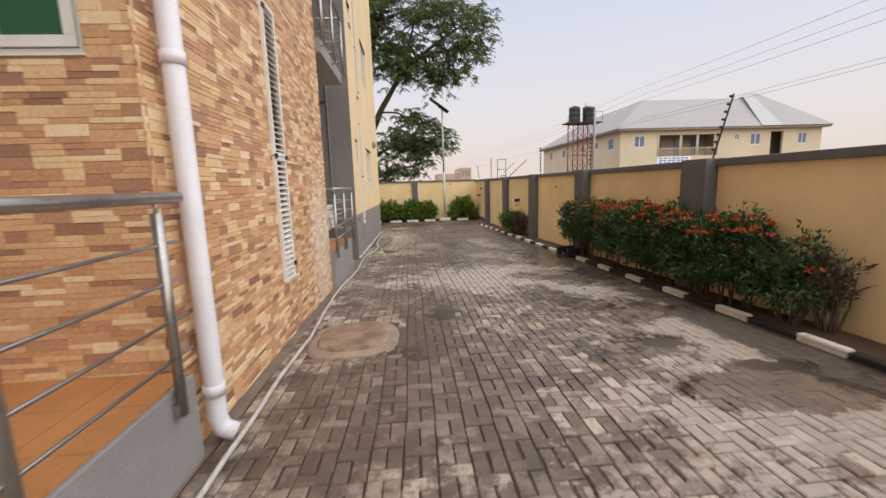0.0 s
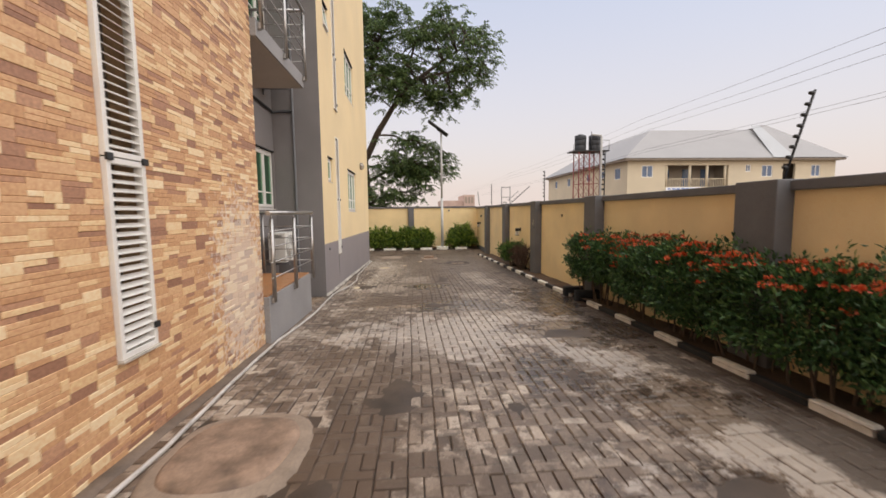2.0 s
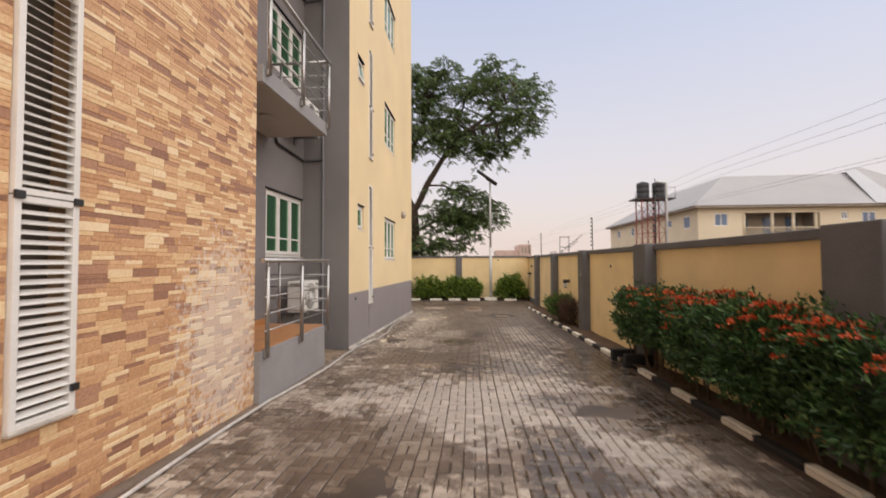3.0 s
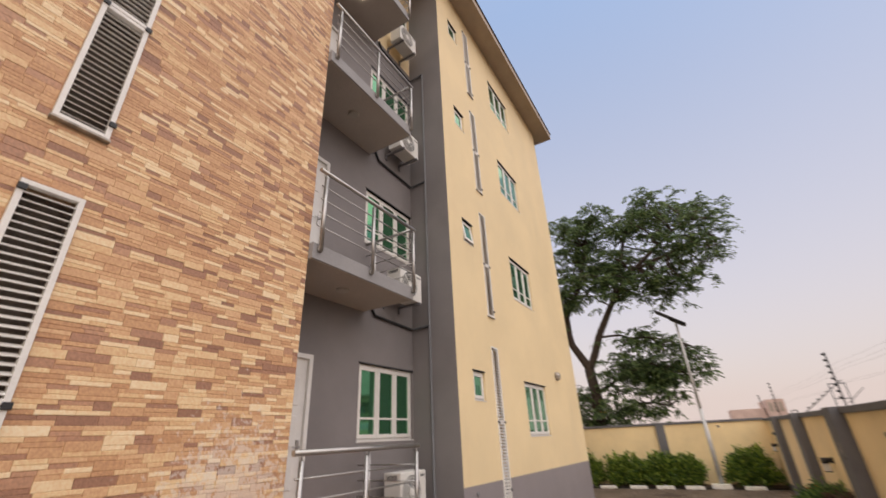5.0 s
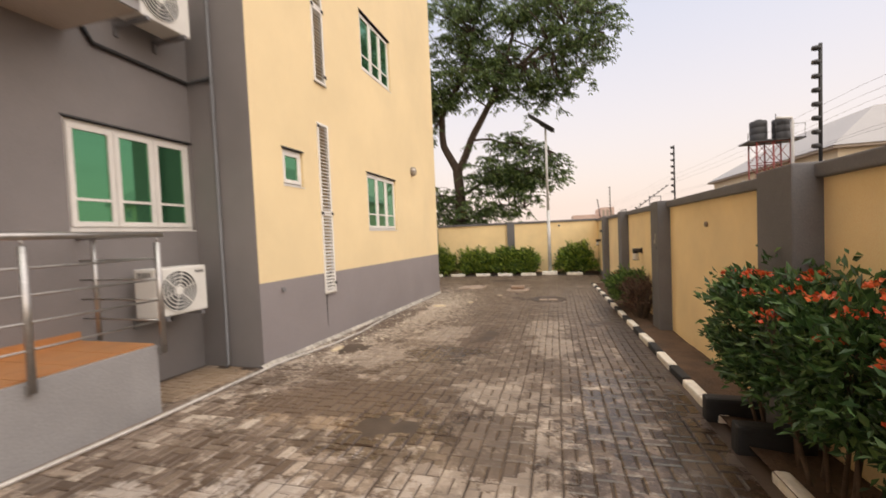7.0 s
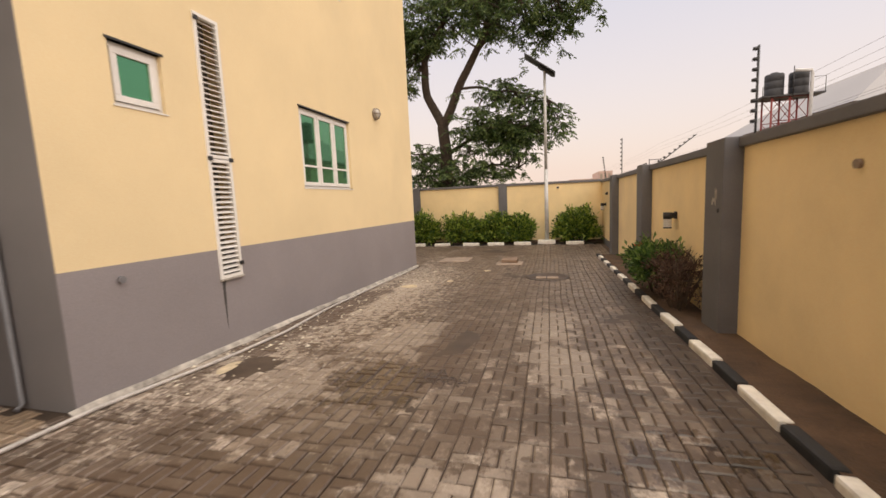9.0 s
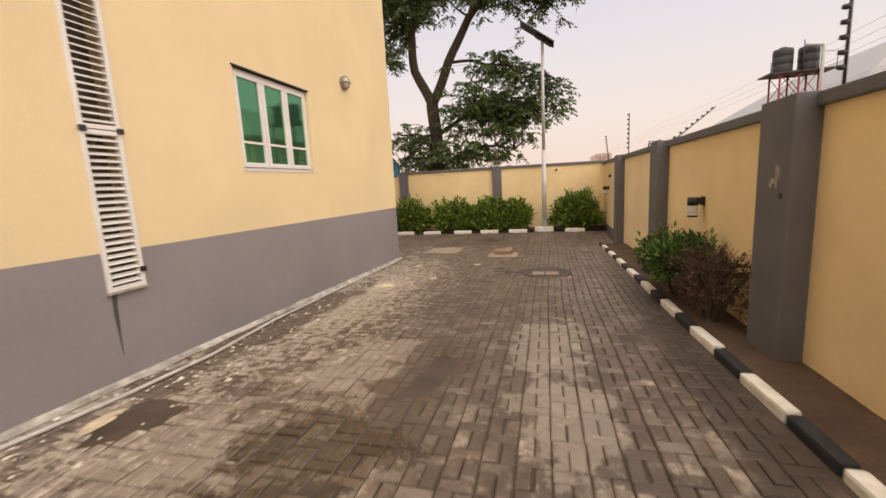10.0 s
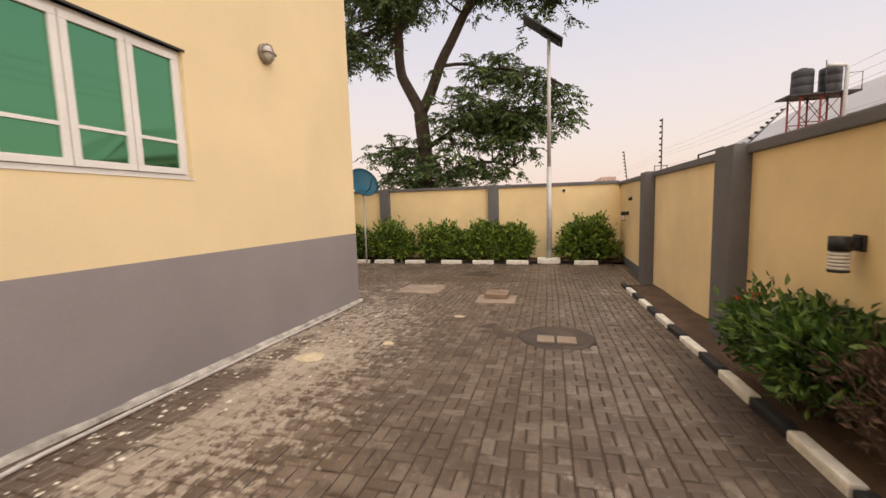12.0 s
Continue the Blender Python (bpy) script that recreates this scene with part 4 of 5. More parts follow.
def shrub(name, cx, cy, rx, ry, z0, z1, leaves, size, mat, seed, label, category, group="", stems=14, flowers=0, sparse=0.0, spikes=0, uneven=0.26):
    rng = np.random.default_rng(seed)
    base = G(cy)
    s = thing(name, (cx, cy, base + 0.03), label, category, group)
    bm = B()
    tips = []
    for k in range(stems):
        a = rng.uniform(0, 2 * math.pi)
        q = math.sqrt(rng.uniform(0.05, 1))
        ex, ey = cx + rx * 0.85 * q * math.cos(a), cy + ry * 0.9 * q * math.sin(a)
        ez = base + z0 + (z1 - z0) * rng.uniform(0.45, 0.95)
        bx_, by_ = cx + (ex - cx) * 0.25, cy + (ey - cy) * (0.3 if ry < 0.8 else 0.85)
        mx, my, mz = (bx_ * 0.5 + ex * 0.5) + rng.normal(0, 0.03), (by_ + ey) / 2 + rng.normal(0, 0.03), base + (ez - base) * 0.5
        tube(bm, [(bx_, by_, base), (mx, my, mz), (ex, ey, ez)], [0.014, 0.010, 0.004], 5, False)
        tips.append((ex, ey, ez))
        for j in range(3):
            f = rng.uniform(0.4, 0.9)
            px, py, pz = mx + (ex - mx) * f, my + (ey - my) * f, mz + (ez - mz) * f
            tube(bm, [(px, py, pz), (px + rng.normal(0, 0.12), py + rng.normal(0, 0.12), pz + rng.uniform(0.05, 0.25))], [0.005, 0.002], 4, False)
    part("stem", bm, TWIG, s)
    # leaves lie in small sprigs near the outside of an uneven body
    per = 9
    ns = leaves // per
    u = rng.normal(0, 1, (ns, 3))
    u /= np.linalg.norm(u, axis=1, keepdims=True)
    u = np.sign(u) * np.abs(u) ** 0.62
    u /= np.maximum(1e-6, (np.abs(u) ** 3.2).sum(1, keepdims=True) ** (1 / 3.2))
    lump = np.array([0.99 - 0.35 * uneven + uneven * noise.noise((p[0] * rx * 3.0 + seed, (cy + p[1] * ry) * 2.3, p[2] * 2.5)) for p in u])
    rr = (rng.uniform(0, 1, ns) ** (0.28 if not sparse else 0.6)) * lump
    zc, zr = base + (z0 + z1) / 2, (z1 - z0) / 2
    cen = np.stack([cx + u[:, 0] * rx * rr, cy + u[:, 1] * ry * rr, zc + u[:, 2] * zr * rr], 1)
    out = np.stack([u[:, 0], u[:, 1] * 0.6, u[:, 2] * 0.7 + 0.45], 1)
    if spikes:
        for k in range(spikes):
            px, py = cx + rng.uniform(-0.5, 0.5) * rx, cy + rng.uniform(-0.9, 0.9) * ry
            for j in range(2 if uneven < 0.4 else 4):
                cen = np.vstack([cen, [[px, py, base + z1 - 0.02 + 0.05 * j]]])
                out = np.vstack([out, [[0, 0, 1.0]]])
    c = np.repeat(cen, per, 0) + rng.normal(0, size * 0.55, (len(cen) * per, 3))
    d = np.repeat(out, per, 0)
    add_mesh_part("foliage", leaf_mesh("foliage", c, d, size, mat, seed), s)
    if flowers:
        up = np.where((u[:, 2] > -0.05 + 0.40 * (np.arange(ns) % 4 > 0)) & (u[:, 0] < 0.75) & (rr > 0.70))[0]
        pick = rng.choice(up, min(flowers, len(up)), replace=False)
        for k in pick:
            f0 = cen[k] + np.array([-0.02, 0, 0.05])
            m = 40
            th = rng.uniform(0, 2 * math.pi, m)
            q = np.sqrt(rng.uniform(0, 1, m)) * rng.uniform(0.04, 0.075)
            pc = np.stack([f0[0] + q * np.cos(th), f0[1] + q * np.sin(th), f0[2] + 0.02 - q * 0.35 + rng.uniform(-0.006, 0.006, m)], 1)
            pd = np.stack([np.cos(th) * 0.8, np.sin(th) * 0.8, np.full(m, 0.55)], 1)
            add_mesh_part("flower_head", leaf_mesh("flower_head", pc, pd, 0.030, PETAL, int(k) + seed, 0.8), s, "orange-red flower cluster", "")
    return s


hedge_label = "dense dark green flowering hedge with orange-red flower clusters"
shrub("hedge", 3.93, 8.45, 0.38, 1.12, 0.36, 1.25, 13000, 0.062, LEAF, 11, "dense dark green hedge with orange-red flowers beside the drain gap", "hedge", "flowering hedge", 16, 34, spikes=4)
shrub("hedge", 3.92, 6.55, 0.38, 1.25, 0.22, 1.22, 14000, 0.062, LEAF, 12, hedge_label, "hedge", "flowering hedge", 16, 74, spikes=4)
shrub("hedge", 3.92, 4.85, 0.38, 1.00, 0.18, 1.15, 11000, 0.062, LEAF, 13, "dark green flowering hedge, ragged at its end", "hedge", "flowering hedge", 14, 48, spikes=4)
shrub("hedge", 3.95, 3.75, 0.36, 0.50, 0.15, 0.92, 2600, 0.062, LEAF, 14, "thin straggling end of the flowering hedge", "hedge", "flowering hedge", 12, 2, 1.0, 2)
shrub("dry_shrub", 4.0, 3.36, 0.16, 0.24, 0.30, 0.88, 420, 0.045, LEAFDRY, 15, "bare reddish twigs with few dry leaves at the hedge end", "shrub", "", 10, 0, 1.0)
shrub("shrub", 3.92, 14.80, 0.40, 0.74, 0.24, 0.77, 4600, 0.085, LEAFMID, 21, "round green shrub in the bed by the perimeter wall", "shrub", "", 16, 2, spikes=2, uneven=0.36)
shrub("dry_shrub", 3.94, 13.75, 0.36, 0.62, 0.14, 0.80, 2600, 0.048, LEAFDRY, 22, "half-dead shrub with dry brown leaves and bare stems", "shrub", "", 34, 0, 1.0)
for i, (x, r, h) in enumerate(((-4.3, 0.85, 0.90), (-2.75, 0.90, 1.02), (-1.05, 0.95, 0.95), (0.25, 0.85, 0.96), (1.12, 0.70, 0.86), (3.22, 0.84, 1.06))):
    shrub("border_shrub", x, 23.72, r, 0.40, 0.10, h, 4600, 0.13, LEAFBRIGHT, 31 + i, "bushy bright green shrub along the end wall", "shrub", "border shrubs", 12, 0, spikes=9, uneven=0.62)

# tree behind the end wall
tree = thing("tree", (-2.15, 25.9, -0.3), "large spreading tree with a dark forked trunk and an airy crown", "tree")
rng = np.random.default_rng(77)
limbs = [
    [(-2.15, 25.9, -0.4, 0.36), (-2.2, 25.85, 1.8, 0.29), (-2.05, 25.6, 3.4, 0.25), (-2.1, 25.4, 4.6, 0.24)],
    [(-2.1, 25.4, 4.6, 0.20), (-2.75, 25.3, 5.9, 0.17), (-2.75, 25.2, 7.2, 0.15), (-1.9, 25.2, 8.6, 0.12), (-1.2, 25.3, 10.6, 0.08), (-0.8, 25.3, 12.0, 0.04)],
    [(-2.1, 25.4, 4.6, 0.19), (-1.3, 25.2, 6.0, 0.17), (-0.4, 24.9, 7.4, 0.14), (0.9, 24.6, 8.8, 0.11), (2.4, 24.2, 9.8, 0.08), (3.8, 23.7, 10.4, 0.04)],
    [(-0.4, 24.9, 7.4, 0.11), (0.3, 25.2, 9.2, 0.09), (0.9, 25.6, 11.0, 0.06), (1.6, 25.8, 12.6, 0.03)],
    [(0.9, 24.6, 8.8, 0.08), (2.6, 23.9, 9.0, 0.06), (3.6, 23.4, 9.1, 0.045), (4.5, 23.0, 9.1, 0.02)],
    [(-2.75, 25.2, 7.2, 0.10), (-3.6, 25.4, 8.3, 0.08), (-4.7, 25.6, 9.2, 0.04)],
    [(-1.3, 25.2, 6.0, 0.06), (-0.3, 25.2, 5.9, 0.05), (1.0, 25.2, 5.6, 0.035), (2.2, 25.0, 5.2, 0.02)],
    [(-2.05, 25.6, 3.4, 0.10), (-1.0, 25.6, 4.0, 0.08), (0.2, 25.5, 4.4, 0.06), (1.5, 25.3, 4.3, 0.03)],
    [(-2.15, 25.8, 2.0, 0.09), (-1.2, 25.9, 2.6, 0.07), (0.0, 25.9, 2.9, 0.05), (1.0, 25.9, 2.7, 0.02)],
    [(-2.05, 25.6, 3.0, 0.08), (-2.9, 25.6, 3.5, 0.06), (-3.7, 25.5, 3.6, 0.03)],
]
bm = B()
joints = []
for li in limbs:
    fine_pts, fine_r = [], []
    for a, b in zip(li, li[1:]):
        for i in range(4):
            f = i / 4
            p = [a[q] + (b[q] - a[q]) * f for q in range(3)]
            w = 0.10 if a[3] < 0.2 else 0.04
            p = [p[q] + w * noise.noise((p[0] * 1.3 + q * 7, p[1], p[2] * 1.1)) for q in range(3)]
            fine_pts.append(p)
            fine_r.append(a[3] + (b[3] - a[3]) * f)
            if a[3] < 0.17:
                joints.append(p)
    fine_pts.append(li[-1][:3])
    fine_r.append(li[-1][3])
    joints.append(li[-1][:3])
    tube(bm, fine_pts, fine_r, 9, False)
part("trunk", bm, BARK, tree, smooth=True)
joints = np.array(joints)
bodies = [((1.2, 24.9, 10.4), (4.3, 2.8, 2.3), 84, 0.50), ((3.7, 23.5, 9.2), (1.6, 1.3, 1.4), 20, 0.0), ((2.0, 24.8, 11.5), (2.3, 1.8, 1.2), 22, 0.0), ((0.6, 25.4, 4.9), (2.2, 1.2, 1.3), 40, 0.25),
          ((-3.0, 25.5, 3.2), (0.9, 0.8, 0.9), 12, 0.0), ((-4.0, 25.5, 8.4), (1.9, 1.6, 1.7), 24, 0.2), ((-0.6, 25.6, 2.7), (1.7, 0.9, 0.7), 16, 0.0), ((-1.6, 25.0, 11.3), (2.2, 1.8, 1.5), 22, 0.2),
          ((2.0, 24.4, 7.9), (1.9, 1.2, 0.8), 14, 0.0), ((0.4, 24.2, 8.2), (4.2, 1.6, 0.9), 26, 0.0), ((-3.9, 25.0, 6.9), (1.1, 1.0, 0.9), 12, 0.0), ((1.5, 25.2, 4.3), (1.5, 0.9, 0.9), 18, 0.0),
          ((-2.5, 25.4, 2.3), (1.1, 0.8, 0.7), 10, 0.0), ((0.3, 25.2, 3.6), (1.6, 0.9, 0.9), 18, 0.1), ((-0.6, 25.0, 9.3), (2.4, 1.4, 1.0), 20, 0.0), ((-2.8, 25.2, 8.4), (1.3, 1.0, 1.0), 14, 0.0)]
cen, out = [], []
bm = B()


def frond(base, away, length):
    """Leaflets in pairs along a drooping stalk."""
    side = np.cross(away, (0, 0, 1.0))
    side /= np.linalg.norm(side) + 1e-9
    for q in np.linspace(0.15, 1.0, 6):
        at = base + away * length * q + np.array((0, 0, -0.55 * length * q * q))
        for sgn in (-1, 1):
            cen.append(at)
            out.append(away * 0.55 + side * sgn * 0.85 + np.array((0, 0, -0.35 - 0.4 * q)))


for c0, rad, n, hollow in bodies:
    for k in range(n):
        u = rng.normal(0, 1, 3)
        u /= np.linalg.norm(u)
        q = hollow + (1 - hollow) * rng.uniform(0, 1) ** 0.5
        p = np.array(c0) + u * np.array(rad) * q
        near = joints[np.argmin(((joints - p) ** 2).sum(1) + 0.15 * np.maximum(0, joints[:, 2] - p[2]))]
        if np.linalg.norm(near - p) > 0.3:
            mid = (near + p) / 2 + rng.normal(0, 0.12, 3)
            tube(bm, [near.tolist(), mid.tolist(), p.tolist()], [0.045, 0.030, 0.014], 5, False)
        for j in range(5):
            w = rng.normal(0, 1, 3) * np.array((0.36, 0.36, 0.20))
            e = p + w
            tube(bm, [p.tolist(), e.tolist()], [0.010, 0.004], 3, False)
            for a in rng.uniform(0, 2 * math.pi, 4):
                away = np.array((math.cos(a), math.sin(a), rng.uniform(-0.25, 0.45)))
                frond(e, away + 0.4 * w, rng.uniform(0.22, 0.42))
part("branch", bm, BARK, tree, smooth=True)
add_mesh_part("crown", leaf_mesh("crown", np.array(cen), np.array(out), 0.15, LEAFTREE, 5, 0.36, 0.30), tree)
bm = B()
box(bm, -1.95, -1.70, 25.30, 25.32, 2.42, 2.60, 0.004)
part("tag", bm, TAG, tree, "small yellow board nailed to the trunk")

# ---- street lamp, dish, covers ----
LX, LY = 2.18, 23.5
lamp = thing("solar_street_lamp", (LX, LY, -0.3), "grey steel solar street lamp on a white concrete block", "street lamp")
bm = B()
tube(bm, [(LX, LY, -0.3), (LX, LY, 2.4)], [0.075, 0.065], 14)
tube(bm, [(LX, LY, 2.4), (LX, LY, 5.85)], [0.055, 0.045], 14)
part("pole", bm, GALV, lamp)
bm = B()
box(bm, LX - 0.33, LX + 0.30, LY - 0.2, LY + 0.2, -0.34, -0.17, 0.02)
part("base_block", bm, KERBWHITE, lamp)
tilt = Matrix.Translation((LX - 0.10, LY, 6.0)) @ Matrix.Rotation(radians(36), 4, "Y")
bm = B()
box(bm, -0.70, 0.56, -0.33, 0.33, -0.02, 0.02, 0.005)
bm.transform(tilt)
panel = part("solar_panel", bm, DARKMETAL, lamp)
bm = B()
for i in range(6):
    for j in range(3):
        box(bm, -0.68 + 0.204 * i, -0.68 + 0.204 * i + 0.196, -0.31 + 0.208 * j, -0.31 + 0.208 * j + 0.2, 0.02, 0.023)
bm.transform(tilt)
part("solar_cell", bm, SOLAR, panel)
bm = B()
box(bm, -0.10, 0.52, -0.14, 0.14, -0.09, -0.03, 0.012)
bm.transform(tilt)
part("lamp_head", bm, DARKMETAL, lamp)

dish = thing("satellite_dish", (-3.1, 22.65, -0.3), "teal blue satellite dish on a thin pole", "satellite dish")
bm = B()
tube(bm, [(-3.1, 22.65, -0.3), (-3.1, 22.65, 1.75)], 0.025, 10)
part("pole", bm, GALV, dish)
bm = B()
R = 0.46
rings = []
for i in range(7):
    r = R * i / 6
    rings.append([bm.verts.new((r * math.cos(a), r * math.sin(a), 0.16 * (r / R) ** 2)) for a in (2 * math.pi * k / 32 for k in range(32))] if i else [bm.verts.new((0, 0, 0))])
for k in range(32):
    bm.faces.new((rings[0][0], rings[1][k], rings[1][(k + 1) % 32]))
    for i in range(1, 6):
        bm.faces.new((rings[i][k], rings[i + 1][k], rings[i + 1][(k + 1) % 32], rings[i][(k + 1) % 32]))
geom = bmesh.ops.solidify(bm, geom=bm.faces[:], thickness=0.012)
bm.transform(look((-3.12, 22.6, 2.08), (-0.4, 20.6, 3.8)) @ Matrix.Rotation(math.pi, 4, "X"))
part("reflector", bm, DISHBLUE, dish, "teal blue reflector", smooth=True)
bm = B()
tube(bm, [(-3.1, 22.65, 1.7), (-3.14, 22.62, 2.0)], 0.02, 8)
tube(bm, [(-3.1, 22.65, 1.78), (-2.75, 22.35, 1.95), (-2.62, 22.25, 2.25)], 0.012, 8)
part("feed_arm", bm, DARKMETAL, dish)

cover = thing("inspection_cover", (-0.45, 4.15, G(4.15)), "worn brown concrete inspection cover with a rough mortar collar", "cover")


def rough_slab(rx, ry, base, top, seed, round_=3.2):
    """A low rounded-square slab with an uneven, softened edge."""
    bm = B()
    prev = None
    mid = bm.verts.new((-0.45, 4.15, G(4.15) + top))
    for q, h in ((0.35, top), (0.7, top + 0.003), (0.9, top), (0.97, top * 0.6 + base * 0.4), (1.0, base)):
        ring = []
        for i in range(40):
            a = 2 * math.pi * i / 40
            ca, sa = math.cos(a), math.sin(a)
            w = q / (abs(ca) ** round_ + abs(sa) ** round_) ** (1 / round_) * (1 + 0.05 * noise.noise((ca * 1.6 + seed, sa * 1.6, seed)))
            y = 4.15 + ry * w * sa
            x = -0.45 + rx * w * ca
            ring.append(bm.verts.new((x, y, G(y) + h + 0.008 * noise.noise((x * 5, y * 5, seed)))))
        for i in range(40):
            if prev is None:
                bm.faces.new((mid, ring[i], ring[(i + 1) % 40]))
            else:
                bm.faces.new((prev[i], ring[i], ring[(i + 1) % 40], prev[(i + 1) % 40]))
        prev = ring
    return bm


part("mortar_collar", rough_slab(0.46, 0.54, -0.02, 0.022, 2), CONCRETE, cover, smooth=True)
part("cover_slab", rough_slab(0.37, 0.43, 0.0, 0.045, 5), COVERTOP, cover, "stained brown slab", smooth=True)

man = thing("manhole_cover", (2.25, 16.35, G(16.35)), "sunken manhole with two pale lid slabs in a dark ring", "manhole")
MZ = G(16.35)
bm = B()
steps = [(0.45, -0.03), (0.44, 0.012), (0.40, 0.022), (0.36, 0.020), (0.33, 0.002), (0.10, -0.004)]
rings = []
for r, h in steps:
    rings.append([bm.verts.new((2.25 + r * (1 + 0.04 * noise.noise((3 * math.cos(a), 3 * math.sin(a), r))) * math.cos(a), 16.35 + r * math.sin(a), MZ + h)) for a in (2 * math.pi * i / 32 for i in range(32))])
for a, b in zip(rings, rings[1:]):
    for k in range(32):
        bm.faces.new((a[k], a[(k + 1) % 32], b[(k + 1) % 32], b[k]))
bm.faces.new(rings[-1])
part("surround", bm, JOINT, man, "dark damp mortar ring", smooth=True)
for x0, x1 in ((2.03, 2.225), (2.255, 2.47)):
    bm = B()
    box(bm, x0, x1, 16.17, 16.40, MZ - 0.01, MZ + 0.016, 0.005)
    part("lid", bm, CONCRETE, man, "pale worn lid slab")

gul = thing("drain_box", (1.27, 18.6, G(18.6)), "low concrete drain box with a loose slab lid", "drain")
bm = B()
box(bm, 0.95, 1.62, 18.15, 18.75, G(18.5) - 0.03, G(18.5) + 0.03, 0.01)
part("surround", bm, CONCRETE, gul)
bm = B()
box(bm, 1.08, 1.48, 18.45, 18.85, G(18.5) + 0.03, G(18.5) + 0.11, 0.012)
part("lid", bm, COVERTOP, gul)
bm = B()
box(bm, -0.75, 0.1, 18.9, 19.7, G(19.3) - 0.03, G(19.3) + 0.025, 0.01)
solid("concrete_pad", bm, CONCRETE, "flat concrete slab beyond the corner of the building", "slab", "", "")


rng = np.random.default_rng(3)
verts, faces = [], []
for k in range(420):
    x = -1.0 + abs(rng.normal(0, 0.42))
    y = rng.uniform(10.3, 17.6)
    r = rng.uniform(0.006, 0.022) * (1.8 if rng.uniform() < 0.08 else 1)
    a0 = rng.uniform(0, 6.28)
    b0 = len(verts)
    z = G(y) + 0.006
    for i in range(5):
        a = a0 + 2 * math.pi * i / 5
        verts.append((x + r * math.cos(a) * rng.uniform(0.6, 1.2), y + r * math.sin(a) * rng.uniform(0.6, 1.2), z))
    verts.append((x, y, z + r * 0.5))
    faces += [(b0 + i, b0 + (i + 1) % 5, b0 + 5) for i in range(5)]
me = bpy.data.meshes.new("mortar_chips")
me.from_pydata(verts, [], faces)
me.materials.append(material("pale_mortar", (0.62, 0.55, 0.44), 0.9, vary=0.3, scale=20))
tagged(new("mortar_chips", me), "pale chips of mortar and plaster scattered along the wall", "debris", kind="stuff")


def mortar_patch(x, y, rx, ry, h, seed):
    bm = B()
    top = bm.verts.new((x, y, G(y) + h))
    prev = None
    for q, hz in ((0.5, 0.9), (0.85, 0.6), (1.0, -0.2)):
        ring = []
        for i in range(18):
            a = 2 * math.pi * i / 18
            w = q * (1 + 0.3 * noise.noise((math.cos(a) * 1.7 + seed, math.sin(a) * 1.7, seed)))
            py = y + ry * w * math.sin(a)
            ring.append(bm.verts.new((x + rx * w * math.cos(a), py, G(py) + 0.004 + h * hz)))
        for i in range(18):
            if prev is None:
                bm.faces.new((top, ring[i], ring[(i + 1) % 18]))
            else:
                bm.faces.new((prev[i], ring[i], ring[(i + 1) % 18], prev[(i + 1) % 18]))
        prev = ring
    solid("mortar_patch", bm, MORTAR, "dried patch of pale mortar stuck to the paving", "mortar patch", "mortar patches", "", True)


MORTAR = material("yellowish_mortar", (0.58, 0.47, 0.32), 0.9, vary=0.2, scale=9.0, bump=0.5)
mortar_patch(-0.30, 15.2, 0.17, 0.13, 0.018, 1)
mortar_patch(0.35, 15.8, 0.07, 0.06, 0.015, 2)
mortar_patch(0.9, 17.2, 0.09, 0.05, 0.012, 3)
mortar_patch(-0.62, 11.0, 0.10, 0.16, 0.012, 4)


# ---- perimeter wall lamps and electric fence ----
def wall_lamp(y, z):
    l = thing("perimeter_lamp", (FX, y, z), "black wall lamp with white louvred rings on the perimeter wall", "wall lamp", "perimeter lamps")
    bm = B()
    box(bm, FX - 0.025, FX, y - 0.05, y + 0.05, z - 0.035, z + 0.075, 0.006)
    box(bm, FX - 0.08, FX - 0.02, y - 0.03, y + 0.03, z - 0.02, z + 0.06, 0.004)
    part("arm", bm, DARKMETAL, l)
    bm = B()
    tube(bm, [(FX - 0.12, y, z - 0.03), (FX - 0.12, y, z + 0.065)], 0.062, 18)
    part("cap", bm, DARKMETAL, l)
    for k in range(5):
        bm = B()
        tube(bm, [(FX - 0.12, y, z - 0.155 + 0.024 * k), (FX - 0.12, y, z - 0.137 + 0.024 * k)], [0.060, 0.056], 18)
        part("louvre_ring", bm, WHITE, l)
    bm = B()
    tube(bm, [(FX - 0.12, y, z - 0.15), (FX - 0.12, y, z - 0.03)], 0.050, 14)
    part("lamp_body", bm, LAMPGLASS, l)
    bm = B()
    tube(bm, [(FX - 0.12, y, z - 0.175), (FX - 0.12, y, z - 0.16)], 0.060, 18)
    tube(bm, [(FX - 0.12, y, z - 0.161), (FX - 0.12, y, z - 0.148)], 0.045, 14)
    part("end_cap", bm, DARKMETAL, l)


wall_lamp(14.78, 1.06)
wall_lamp(23.0, 1.05)
cctv = thing("security_camera", (2.6, YF, 1.72), "small dark dome security camera on the end wall", "camera")
bm = B()
tube(bm, [(2.6, YF, 1.74), (2.6, YF - 0.05, 1.74)], 0.05, 14)
part("mount", bm, WHITE, cctv)
bm = B()
tube(bm, [(2.6, YF - 0.05, 1.74), (2.6, YF - 0.09, 1.73)], [0.045, 0.02], 14)
part("dome", bm, DARKMETAL, cctv)
bm = B()
tube(bm, [(FX, 22.6, 1.45), (FX - 0.07, 22.58, 1.42)], [0.05, 0.03], 12)
solid("security_camera", bm, DARKMETAL, "small dark security camera on the perimeter wall", "camera", "", "")


